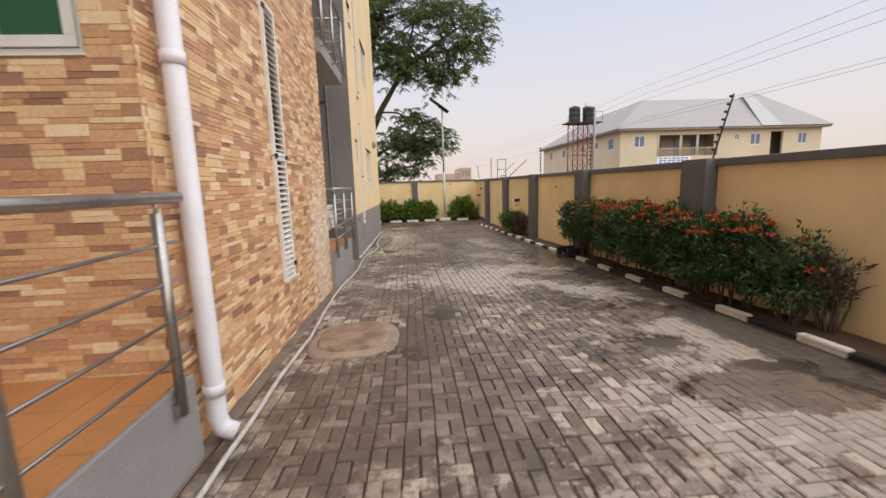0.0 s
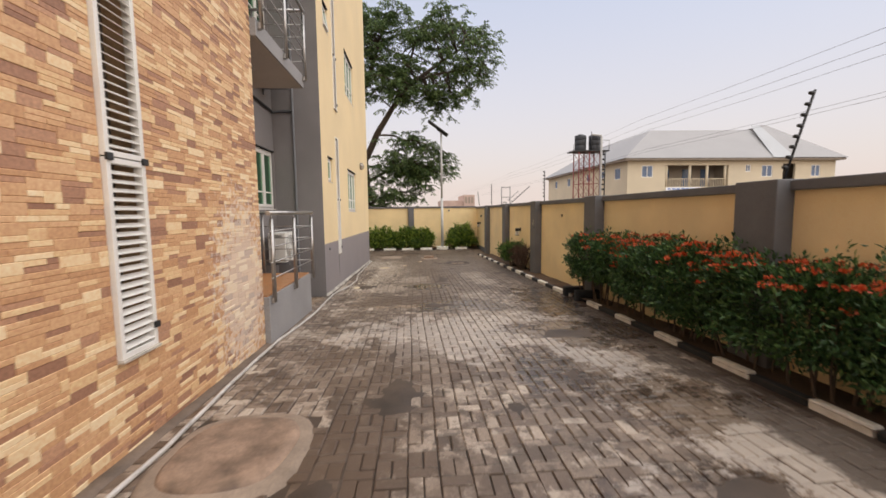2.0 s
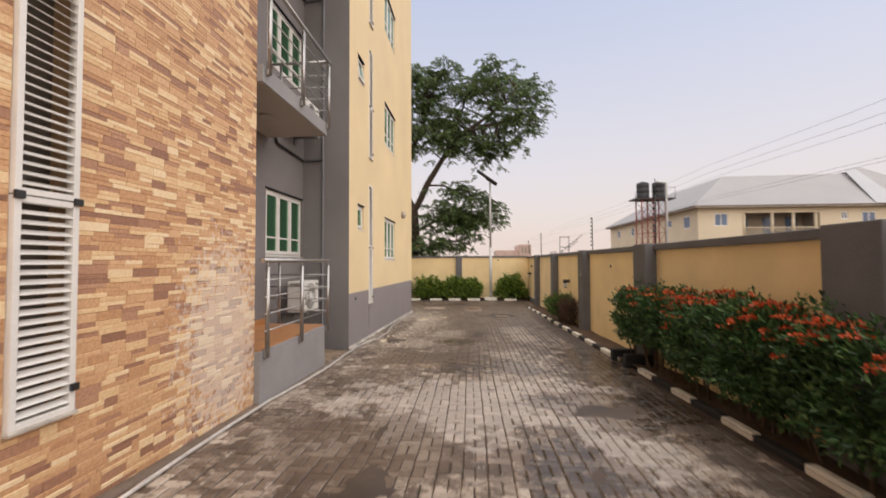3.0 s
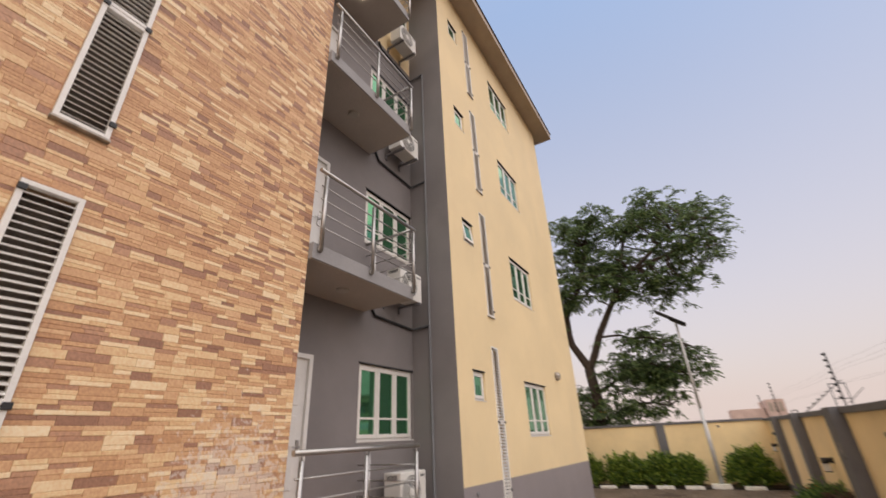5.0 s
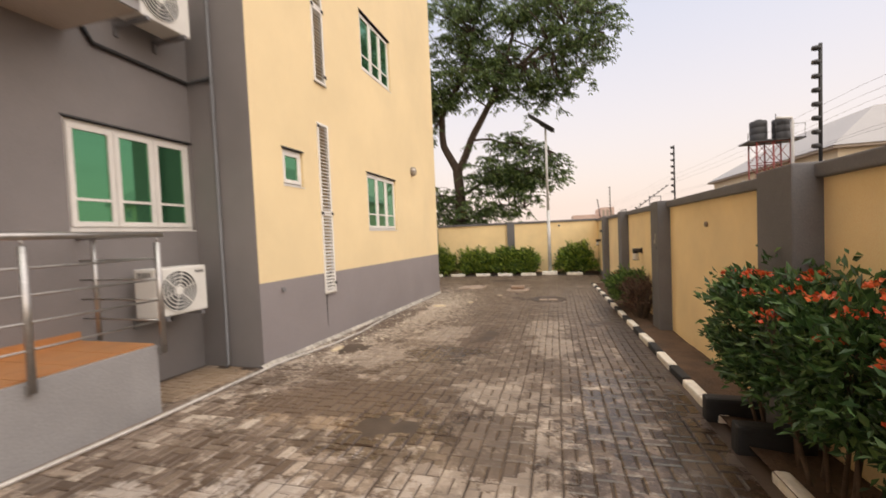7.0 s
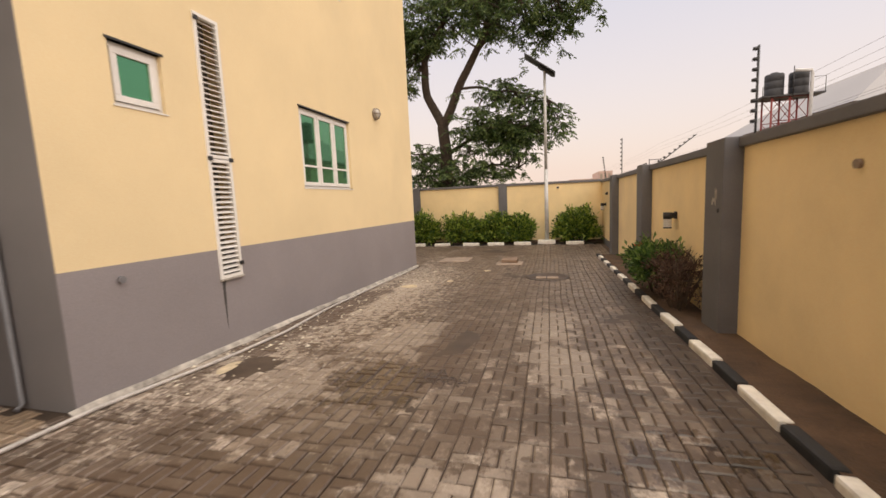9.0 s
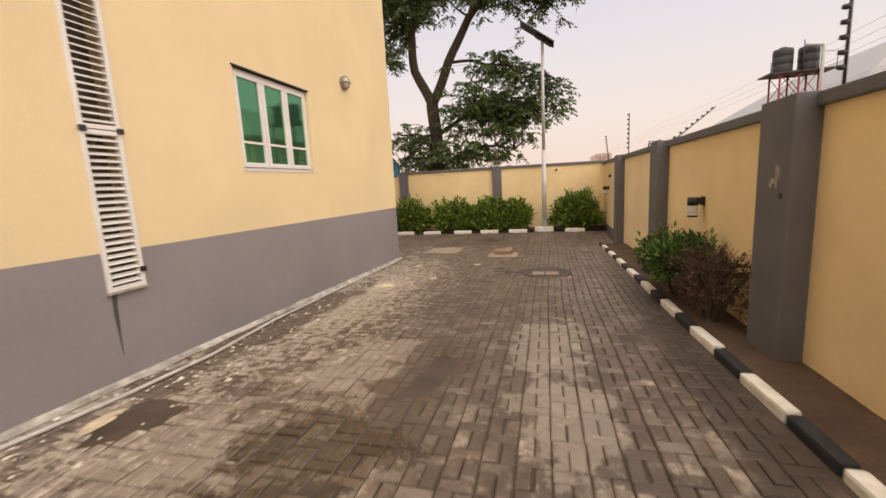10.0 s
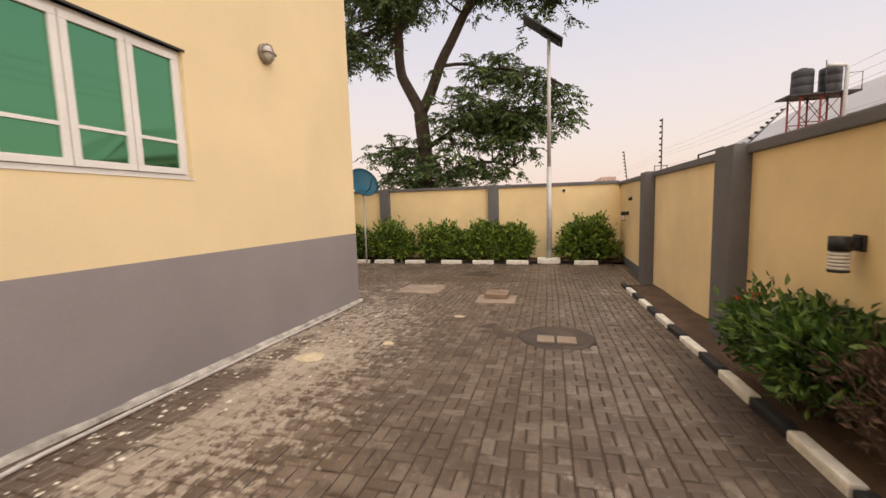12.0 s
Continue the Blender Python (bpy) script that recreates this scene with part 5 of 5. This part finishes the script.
def fence_post(foot, head, label="black electric fence post with a row of insulators"):
    a, b = Vector(foot), Vector(head)
    p = thing("electric_fence_post", foot, label, "fence post", "electric fence posts")
    bm = B()
    tube(bm, [a - Vector((0, 0, 0.03)), b], 0.011, 8)
    part("post", bm, DARKMETAL, p)
    for k in range(8):
        f = 0.16 + 0.115 * k
        c = a + (b - a) * f
        bm = B()
        tube(bm, [c + Vector((-0.045, 0, 0)), c + Vector((-0.02, 0, 0)), c], [0.015, 0.019, 0.014], 8)
        part("insulator", bm, DARKMETAL, p)


T = FTOP + 0.035
POSTS = [((4.22, 5.3, T), (4.35, 5.16, 2.75)), ((4.22, 9.0, T), (4.22, 8.99, 2.73)), ((4.22, 12.5, T), (4.22, 12.5, 2.75)), ((4.34, 17.2, T), (5.7, 19.1, 2.74)),
         ((4.22, 20.1, T), (4.22, 20.1, 2.90)), ((4.28, 23.9, T), (4.18, 23.9, 2.75)), ((-2.9, YF + 0.1, T + 0.03), (-3.35, YF + 0.1, 2.75))]
for a, b in POSTS:
    fence_post(a, b)
bm = B()
tube(bm, [(4.28, 17.4, T - 0.02), (4.28, 17.4, T + 0.09), (4.28, 18.3, T + 0.09), (4.28, 18.3, T - 0.02)], 0.012, 6)
solid("wire_bracket", bm, DARKMETAL, "thin bent steel bracket on the wall coping", "bracket", "", "")

# ---- beyond the wall: house, tanks, wires ----
HX, HY, HW, HD, HZ = 24.0, 45.4, 24.3, 26.5, 6.95
house = thing("house", (HX, HY, -0.35), "cream two-storey house with a grey hipped metal roof behind the wall", "house")
REC = (28.3, 35.6, 4.1, 6.45)
bm = B()
front_holes = [(25.6, 26.9, 5.15, 6.45), REC, (37.6, 38.2, 5.7, 6.5), (39.5, 40.8, 5.15, 6.45), (42.0, 43.5, 3.9, 6.6), (45.4, 46.5, 5.15, 6.45)]
sheet(bm, "y", HY, 0.25, HX, HX + HW, -0.4, HZ, front_holes)
part("front_wall", bm, HOUSEWALL, house)
wing = [(47.0, 48.4, 5.1, 6.4), (51.0, 52.0, 5.5, 6.4), (55.0, 56.2, 5.4, 6.4), (62.0, 63.2, 5.2, 6.4), (67.5, 68.7, 5.2, 6.4)]
side_w = bmesh.new()
sheet(side_w, "x", -HX, 0.25, HY + 0.25, HY + HD, -0.4, HZ, wing)
for v in side_w.verts:
    v.co.x = -v.co.x
bmesh.ops.reverse_faces(side_w, faces=side_w.faces[:])
part("side_wall", side_w, HOUSEWALL, house)
bm = B()
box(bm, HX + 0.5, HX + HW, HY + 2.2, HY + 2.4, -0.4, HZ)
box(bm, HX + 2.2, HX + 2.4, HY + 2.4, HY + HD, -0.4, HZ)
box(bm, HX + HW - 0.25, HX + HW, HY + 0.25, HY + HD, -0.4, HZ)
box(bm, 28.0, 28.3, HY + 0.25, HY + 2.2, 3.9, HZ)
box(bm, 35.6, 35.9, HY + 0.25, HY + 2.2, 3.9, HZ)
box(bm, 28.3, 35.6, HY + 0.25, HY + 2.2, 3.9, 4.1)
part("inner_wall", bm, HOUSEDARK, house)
bm = B()
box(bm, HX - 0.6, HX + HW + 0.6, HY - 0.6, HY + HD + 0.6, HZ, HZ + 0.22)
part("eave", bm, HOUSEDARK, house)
bm = B()
e = 0.7
z0, zr = HZ + 0.22, 11.3
a0, a1, a2 = bm.verts.new((HX - e, HY - e, z0)), bm.verts.new((HX + HW + e, HY - e, z0)), bm.verts.new((HX + HW + e, HY + 12.5, z0))
a3, a4, a5 = bm.verts.new((HX + 12.4, HY + 12.5, z0)), bm.verts.new((HX + 12.4, HY + HD + e, z0)), bm.verts.new((HX - e, HY + HD + e, z0))
q0, q1, q2 = bm.verts.new((29.8, 51.2, zr)), bm.verts.new((42.6, 51.2, zr + 0.1)), bm.verts.new((29.8, HY + HD - 5.6, zr))
for f in ((a0, a1, q1, q0), (a1, a2, q1), (a2, a3, q0, q1), (a3, a4, q2, q0), (a4, a5, q2), (a5, a0, q0, q2)):
    bm.faces.new(f)
part("roof", bm, HOUSEROOF, house, "grey ribbed aluminium roof")
bm = B()
g = [bm.verts.new(p) for p in ((42.7, HY - 0.75, z0 + 0.03), (HX + HW + 0.75, HY - 0.75, z0 + 0.03), (44.9, 51.2, 11.95), (43.9, 51.2, 12.05), (HX + HW + 0.75, HY + 13, z0 + 0.03), (44.4, HY + 13, 12.0))]
bm.faces.new((g[0], g[1], g[2], g[3]))
bm.faces.new((g[1], g[4], g[5], g[2]))
part("wing_roof", bm, HOUSEROOF, house)
bm = B()
g = [bm.verts.new(p) for p in ((40.2, HY - 0.75, z0 + 0.03), (42.7, HY - 0.75, z0 + 0.03), (43.9, 51.2, 12.05), (42.8, 51.2, 11.9))]
bm.faces.new(g)
part("roof_strip", bm, HOUSEPALE, house, "paler newer roof sheets")
for k, (u0, u1, c0, c1) in enumerate(front_holes):
    if k in (1, 4):
        continue
    bm = B()
    for s0, s1, t0, t1 in ((u0, u1, c0, c0 + 0.08), (u0, u1, c1 - 0.08, c1), (u0, u0 + 0.08, c0 + 0.08, c1 - 0.08), (u1 - 0.08, u1, c0 + 0.08, c1 - 0.08), ((u0 + u1) / 2 - 0.04, (u0 + u1) / 2 + 0.04, c0 + 0.08, c1 - 0.08)):
        box(bm, s0, s1, HY + 0.04, HY + 0.12, t0, t1)
    wf = part("window", bm, WHITE, house)
    bm = B()
    box(bm, u0 + 0.08, u1 - 0.08, HY + 0.08, HY + 0.10, c0 + 0.08, c1 - 0.08)
    part("pane", bm, HOUSEGLASS, wf)
for u0, u1, c0, c1 in wing:
    bm = B()
    for s0, s1, t0, t1 in ((u0, u1, c0, c0 + 0.08), (u0, u1, c1 - 0.08, c1), (u0, u0 + 0.08, c0 + 0.08, c1 - 0.08), (u1 - 0.08, u1, c0 + 0.08, c1 - 0.08)):
        box(bm, HX + 0.04, HX + 0.12, s0, s1, t0, t1)
    wf = part("window", bm, WHITE, house)
    bm = B()
    box(bm, HX + 0.08, HX + 0.10, u0 + 0.08, u1 - 0.08, c0 + 0.08, c1 - 0.08)
    part("pane", bm, HOUSEGLASS, wf)
for x in (28.5, 31.2, 33.2, 35.3):
    bm = B()
    tube(bm, [(x, HY + 0.15, 4.1), (x, HY + 0.15, 6.45)], 0.14, 12)
    part("column", bm, HOUSEWALL, house)
bm = B()
box(bm, 28.3, 35.6, HY + 0.08, HY + 0.14, 4.95, 5.02)
for i in range(36):
    box(bm, 28.4 + 0.2 * i, 28.44 + 0.2 * i, HY + 0.09, HY + 0.13, 4.1, 4.95)
part("balustrade", bm, HOUSEWALL, house)
for x in (29.0, 31.7, 33.9):
    bm = B()
    box(bm, x, x + 1.1, HY + 2.14, HY + 2.2, 4.1 if x > 30 else 5.0, 6.2)
    part("door", bm, HOUSEGLASS, house, "dark doorway glazing")
sign = thing("sign_board", (30.4, HY - 0.03, 3.6), "white sign board with blue printed lines on the house front", "sign")
bm = B()
box(bm, 28.4, 32.4, HY - 0.06, HY - 0.01, 3.2, 4.05)
part("board", bm, SIGNWHITE, sign)
for i in range(3):
    for j in range(7):
        bm = B()
        box(bm, 28.6 + 0.52 * j, 28.6 + 0.52 * j + 0.34 + 0.1 * ((i + j) % 2), HY - 0.066, HY - 0.06, 3.3 + 0.25 * i, 3.3 + 0.25 * i + 0.14)
        part("print_bar", bm, SIGNBLUE, sign)

tower = thing("water_tower", (18.7, 43.8, -0.35), "red steel tower on a platform for two water tanks", "water tower")
for x in (17.6, 18.7, 19.8):
    for y in (43.1, 44.5):
        bm = B()
        tube(bm, [(x, y, -0.4), (x, y, 7.66)], 0.06, 6)
        part("leg", bm, RUSTRED, tower)
for k in range(5):
    z = 1.2 + 1.6 * k
    for y in (43.1, 44.5):
        for a, b, w in (((17.6, y, z), (19.8, y, z), 0.03), ((17.6, y, z - 1.5), (18.7, y, z), 0.022), ((18.7, y, z - 1.5), (17.6, y, z), 0.022), ((18.7, y, z - 1.5), (19.8, y, z), 0.022), ((19.8, y, z - 1.5), (18.7, y, z), 0.022)):
            part("brace", tube(B(), [a, b], w, 5), RUSTRED, tower)
bm = B()
box(bm, 16.95, 20.7, 42.9, 44.7, 7.64, 7.75)
part("platform", bm, DARKMETAL, tower)
part("guard_rail", tube(B(), [(17.2, 42.9, 8.35), (16.95, 42.9, 8.35), (16.95, 42.9, 7.7)], 0.022, 5), DARKMETAL, tower)
part("guard_rail", tube(B(), [(19.9, 42.9, 8.75), (20.65, 42.9, 8.75), (20.65, 42.9, 7.7)], 0.022, 5), DARKMETAL, tower)
part("mast", tube(B(), [(18.75, 42.85, 7.6), (18.75, 42.85, 9.6)], 0.03, 5), DARKMETAL, tower)
bm = B()
tube(bm, [(18.75, 42.8, 9.3), (19.75, 42.8, 9.2), (19.8, 42.8, 8.9), (19.75, 42.8, -0.35)], 0.11, 10)
part("supply_pipe", bm, GALV, tower, "pale grey supply pipe")
for x in (18.0, 19.5):
    t = thing("water_tank", (x, 43.8, 7.75), "black ribbed plastic water tank on the steel tower", "water tank", "water tanks")
    bm = B()
    prof = [(0.56, 0.0), (0.58, 0.06), (0.58, 0.52), (0.565, 0.55), (0.58, 0.58), (0.58, 1.04), (0.565, 1.07), (0.58, 1.10), (0.58, 1.50), (0.54, 1.58), (0.28, 1.63), (0.22, 1.65)]
    tube(bm, [(x, 43.8, 7.75 + z) for r, z in prof], [r for r, z in prof], 24)
    part("shell", bm, TANKBLACK, t)
    bm = B()
    tube(bm, [(x, 43.8, 9.39), (x, 43.8, 9.45)], 0.24, 18)
    part("lid", bm, TANKBLACK, t)

for z, x, r in ((8.9, 20.0, 0.009), (8.3, 20.0, 0.009), (7.95, 20.4, 0.009), (6.1, 20.0, 0.008), (6.45, 20.6, 0.008)):
    bm = B()
    pts = []
    for i in range(25):
        y = -60 + 12 * i
        f = ((y + 60) % 48) / 48
        pts.append((x, y, z + 0.35 - 1.4 * f * (1 - f)))
    tube(bm, pts, r, 5, False)
    solid("power_line", bm, CABLE, "overhead power line beyond the perimeter wall", "cable", "power lines", "")
mast = thing("steel_frame", (15.6, 68, -0.35), "distant open steel frame with a ladder", "frame")
for x in (14.9, 16.3):
    bm = B()
    tube(bm, [(x, 68, -0.35), (x, 68, 5.6)], 0.06, 6)
    part("leg", bm, CABLE, mast)
bm = B()
for z in (3.9, 5.5):
    tube(bm, [(14.9, 68, z), (16.3, 68, z)], 0.05, 6)
tube(bm, [(16.0, 68, 3.4), (17.7, 68, 4.9)], 0.05, 6)
part("brace", bm, CABLE, mast)
block = thing("far_building", (5.0, 62, -0.35), "distant pinkish block seen over the end wall", "building")
bm = B()
box(bm, 8.0, 9.6, 62, 70, -0.4, 4.1)
box(bm, 4.6, 8.0, 63, 70, -0.4, 3.3)
part("wall", bm, PINK, block)
for i in range(3):
    bm = B()
    box(bm, 8.2 + 0.45 * i, 8.45 + 0.45 * i, 61.96, 62.02, 2.9, 3.8)
    part("window", bm, HOUSEDARK, block)

# ---- pieces of walls and pavement ----
def chamfer_piece(name, mat, h, c, top):
    """A unit block lying on z=0, one by one in plan, with chamfered upper edges."""
    bm = B()
    lo = [bm.verts.new((x, y, -h)) for x, y in ((-0.5, -0.5), (0.5, -0.5), (0.5, 0.5), (-0.5, 0.5))]
    mid = [bm.verts.new((v.co.x, v.co.y, top - c)) for v in lo]
    cap = [bm.verts.new((v.co.x * (1 - 2 * c * 6), v.co.y * (1 - 2 * c * 6), top)) for v in lo]
    bm.faces.new(cap)
    for k in range(4):
        j = (k + 1) % 4
        bm.faces.new((lo[k], lo[j], mid[j], mid[k]))
        bm.faces.new((mid[k], mid[j], cap[j], cap[k]))
    return mesh_of(name, bm, mat)


class Pile:
    """Collects many blocks into one mesh."""

    def __init__(self):
        self.v, self.f, self.m = [], [], []

    def add(self, corners_lo, corners_mid, corners_cap, mi=0):
        b = len(self.v)
        self.v += corners_lo + corners_mid + corners_cap
        self.f.append((b + 8, b + 9, b + 10, b + 11))
        for k in range(4):
            j = (k + 1) % 4
            self.f.append((b + k, b + j, b + 4 + j, b + 4 + k))
            self.f.append((b + 4 + k, b + 4 + j, b + 8 + j, b + 8 + k))
        self.m += [mi] * 9

    def mesh(self, name, mats):
        me = bpy.data.meshes.new(name)
        me.from_pydata(self.v, [], self.f)
        for m in mats:
            me.materials.append(m)
        me.polygons.foreach_set("material_index", self.m)
        return me


# stone strips of the tiled wall and its porch side
rnd = random.Random(4)
STRIPS = [chamfer_piece("stone_strip", m, 0.012, 0.010, 0.012) for m in STRIP_OB]


def cut(spans, a, b):
    """The spans with the stretch a to b taken out."""
    rest = []
    for p, q in spans:
        if q <= a or p >= b:
            rest.append((p, q))
            continue
        if p < a:
            rest.append((p, a))
        if q > b:
            rest.append((b, q))
    return rest


def clad(parent, axis, u0, u1, z0, z1, holes, near):
    """Courses of thin strips, broken by thicker ones that fill two courses."""
    pile = Pile()
    unit = 0.0305
    tall = []
    for row in range(int((z1 - z0) / unit)):
        z = z0 + row * unit
        spans = [(u0, u1)]
        for p, q in tall:
            spans = cut(spans, p, q)
        for a, b, c, d in holes:
            if z + unit > c and z < d:
                spans = cut(spans, a, b)
        tall = []
        for p, q in spans:
            u = p
            dark = rnd.random() < 0.5
            while u < q - 0.004:
                w = rnd.uniform(0.10, 0.25)
                if u + w > q - 0.055:
                    w = q - u
                two = w < 0.26 and rnd.random() < (0.40 if dark else 0.20) and z + 2 * unit < z1 and not any(u + w > a and u < b and z + 2 * unit > c and z + unit < d for a, b, c, d in holes)
                k = rnd.choices((0, 1, 2), (0.05, 0.55, 0.40) if dark else (0.60, 0.39, 0.01))[0]
                dark = rnd.random() < (0.22 if dark else 0.62)
                h = unit * (2 if two else 1)
                if two:
                    tall.append((u, u + w))
                lift = rnd.uniform(0.001, 0.003) + (0.004, 0.002, 0.0)[k]
                cu, cz, du, dz = u + w / 2, z + h / 2, w / 2 - 0.0003, h / 2 - 0.0003
                u += w
                if near(cu, cz):
                    ob = new("stone_strip", STRIPS[k])
                    ob.parent = parent
                    ob.matrix_basis = Matrix.Translation((WX - 0.014 + lift - 0.008, cu, cz)) @ Euler((radians(90), 0, radians(90))).to_matrix().to_4x4() @ Matrix.Diagonal((2 * du, 2 * dz, 1, 1))
                    continue

                def ring(depth, inset):
                    c4 = [(cu - du + inset, cz - dz + inset), (cu + du - inset, cz - dz + inset), (cu + du - inset, cz + dz - inset), (cu - du + inset, cz + dz - inset)]
                    if axis == "x":
                        return [(WX - 0.014 + depth, a, b) for a, b in c4]
                    return [(a, YA0 + 0.014 - depth, b) for a, b in c4]
                pile.add(ring(-0.004, 0), ring(lift, 0), ring(lift + 0.003, 0.003), k)
    ob = new("stone_strips", pile.mesh("stone_strips", STRIP_IS))
    ob.parent = parent
    tagged(ob, kind="stuff")


clad(wall_tiled, "x", YA0 + 0.0, YA1, 0.02, EAVE, [(a - 0.005, b + 0.005, c - 0.022, d + 0.005) for a, b, c, d in LOUV_A], lambda u, z: 2.5 < u < 3.4 and 0.6 < z < 2.0)
clad(wall_porch, "y", CX, WX + 0.001, PORCH, EAVE, [(-1.865, -1.355, 2.385, 2.94)], lambda u, z: False)

# paving blocks
PAVER = chamfer_piece("paver", PAVE_OB, 0.05, 0.006, 0.0)


def paver_spots():
    """Columns in which two blocks laid lengthwise take turns with one laid crosswise; every other column is shifted."""
    pitch, step = 0.186, 0.268
    for i in range(-20, 20):
        x = 0.27 + pitch * i
        for j in range(-38, 82):
            y = 2.556 + step * j - (0.092 if i % 2 else 0.0)
            yield x + 0.0465, y + 0.089, 0.088, 0.178
            yield x + 0.1395, y + 0.089, 0.088, 0.178
            yield x + 0.093, y + 0.223, 0.181, 0.085


def blocked(x, y):
    if x > 3.62 and y < 20.3:
        return True
    if x < WX + 0.06 and y < 8.5:
        return True
    if x < CX + 0.03 and y < 10.1:
        return True
    if x < WX + 0.04 and 9.9 < y < YB1 + 0.08:
        return True
    if y > 23.05:
        return True
    return (-0.88 < x < -0.03 and 3.68 < y < 4.62) or ((x - 2.25) ** 2 + (y - 16.35) ** 2 < 0.17) or (0.98 < x < 1.58 and 18.2 < y < 18.7) or (-0.7 < x < 0.05 and 18.95 < y < 19.65)


rnd = random.Random(9)
pile = Pile()
for x, y, w, d in paver_spots():
    if blocked(x, y):
        continue
    g = rnd.uniform(0.0, 0.007) + 0.006 * noise.noise((x * 0.8, y * 0.8, 0))
    w, d = w - rnd.uniform(0.0, 0.006), d - rnd.uniform(0.0, 0.006)
    x += rnd.uniform(-0.003, 0.003) + 0.035 * noise.noise((x * 0.3, y * 0.45, 6))
    y += rnd.uniform(-0.003, 0.003) + 0.035 * noise.noise((x * 0.45, y * 0.3, 9))
    if 2.1 < y < 4.0 and -0.1 < x < 2.5:
        ob = new("paver", PAVER)
        ob.parent = pavement
        ob.matrix_basis = pose(x, y, G(y) + g, SLOPE + rnd.uniform(-0.6, 0.6), rnd.uniform(-0.6, 0.6), rnd.uniform(-0.9, 0.9)) @ Matrix.Diagonal((w, d, 1, 1))
        continue
    t1, t2, sp = rnd.uniform(-0.008, 0.008), rnd.uniform(-0.008, 0.008), rnd.uniform(-0.012, 0.012)

    def ring(z, inset):
        q = []
        for sx, sy in ((-1, -1), (1, -1), (1, 1), (-1, 1)):
            a, b = sx * (w / 2 - inset), sy * (d / 2 - inset)
            q.append((x + a - sp * b, y + b + sp * a, G(y + b) + g + z + a * t1 + b * t2))
        return q
    pile.add(ring(-0.05, 0), ring(-0.008, 0), ring(0, 0.009))
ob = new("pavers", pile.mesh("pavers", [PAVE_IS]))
ob.parent = pavement
tagged(ob, kind="stuff")
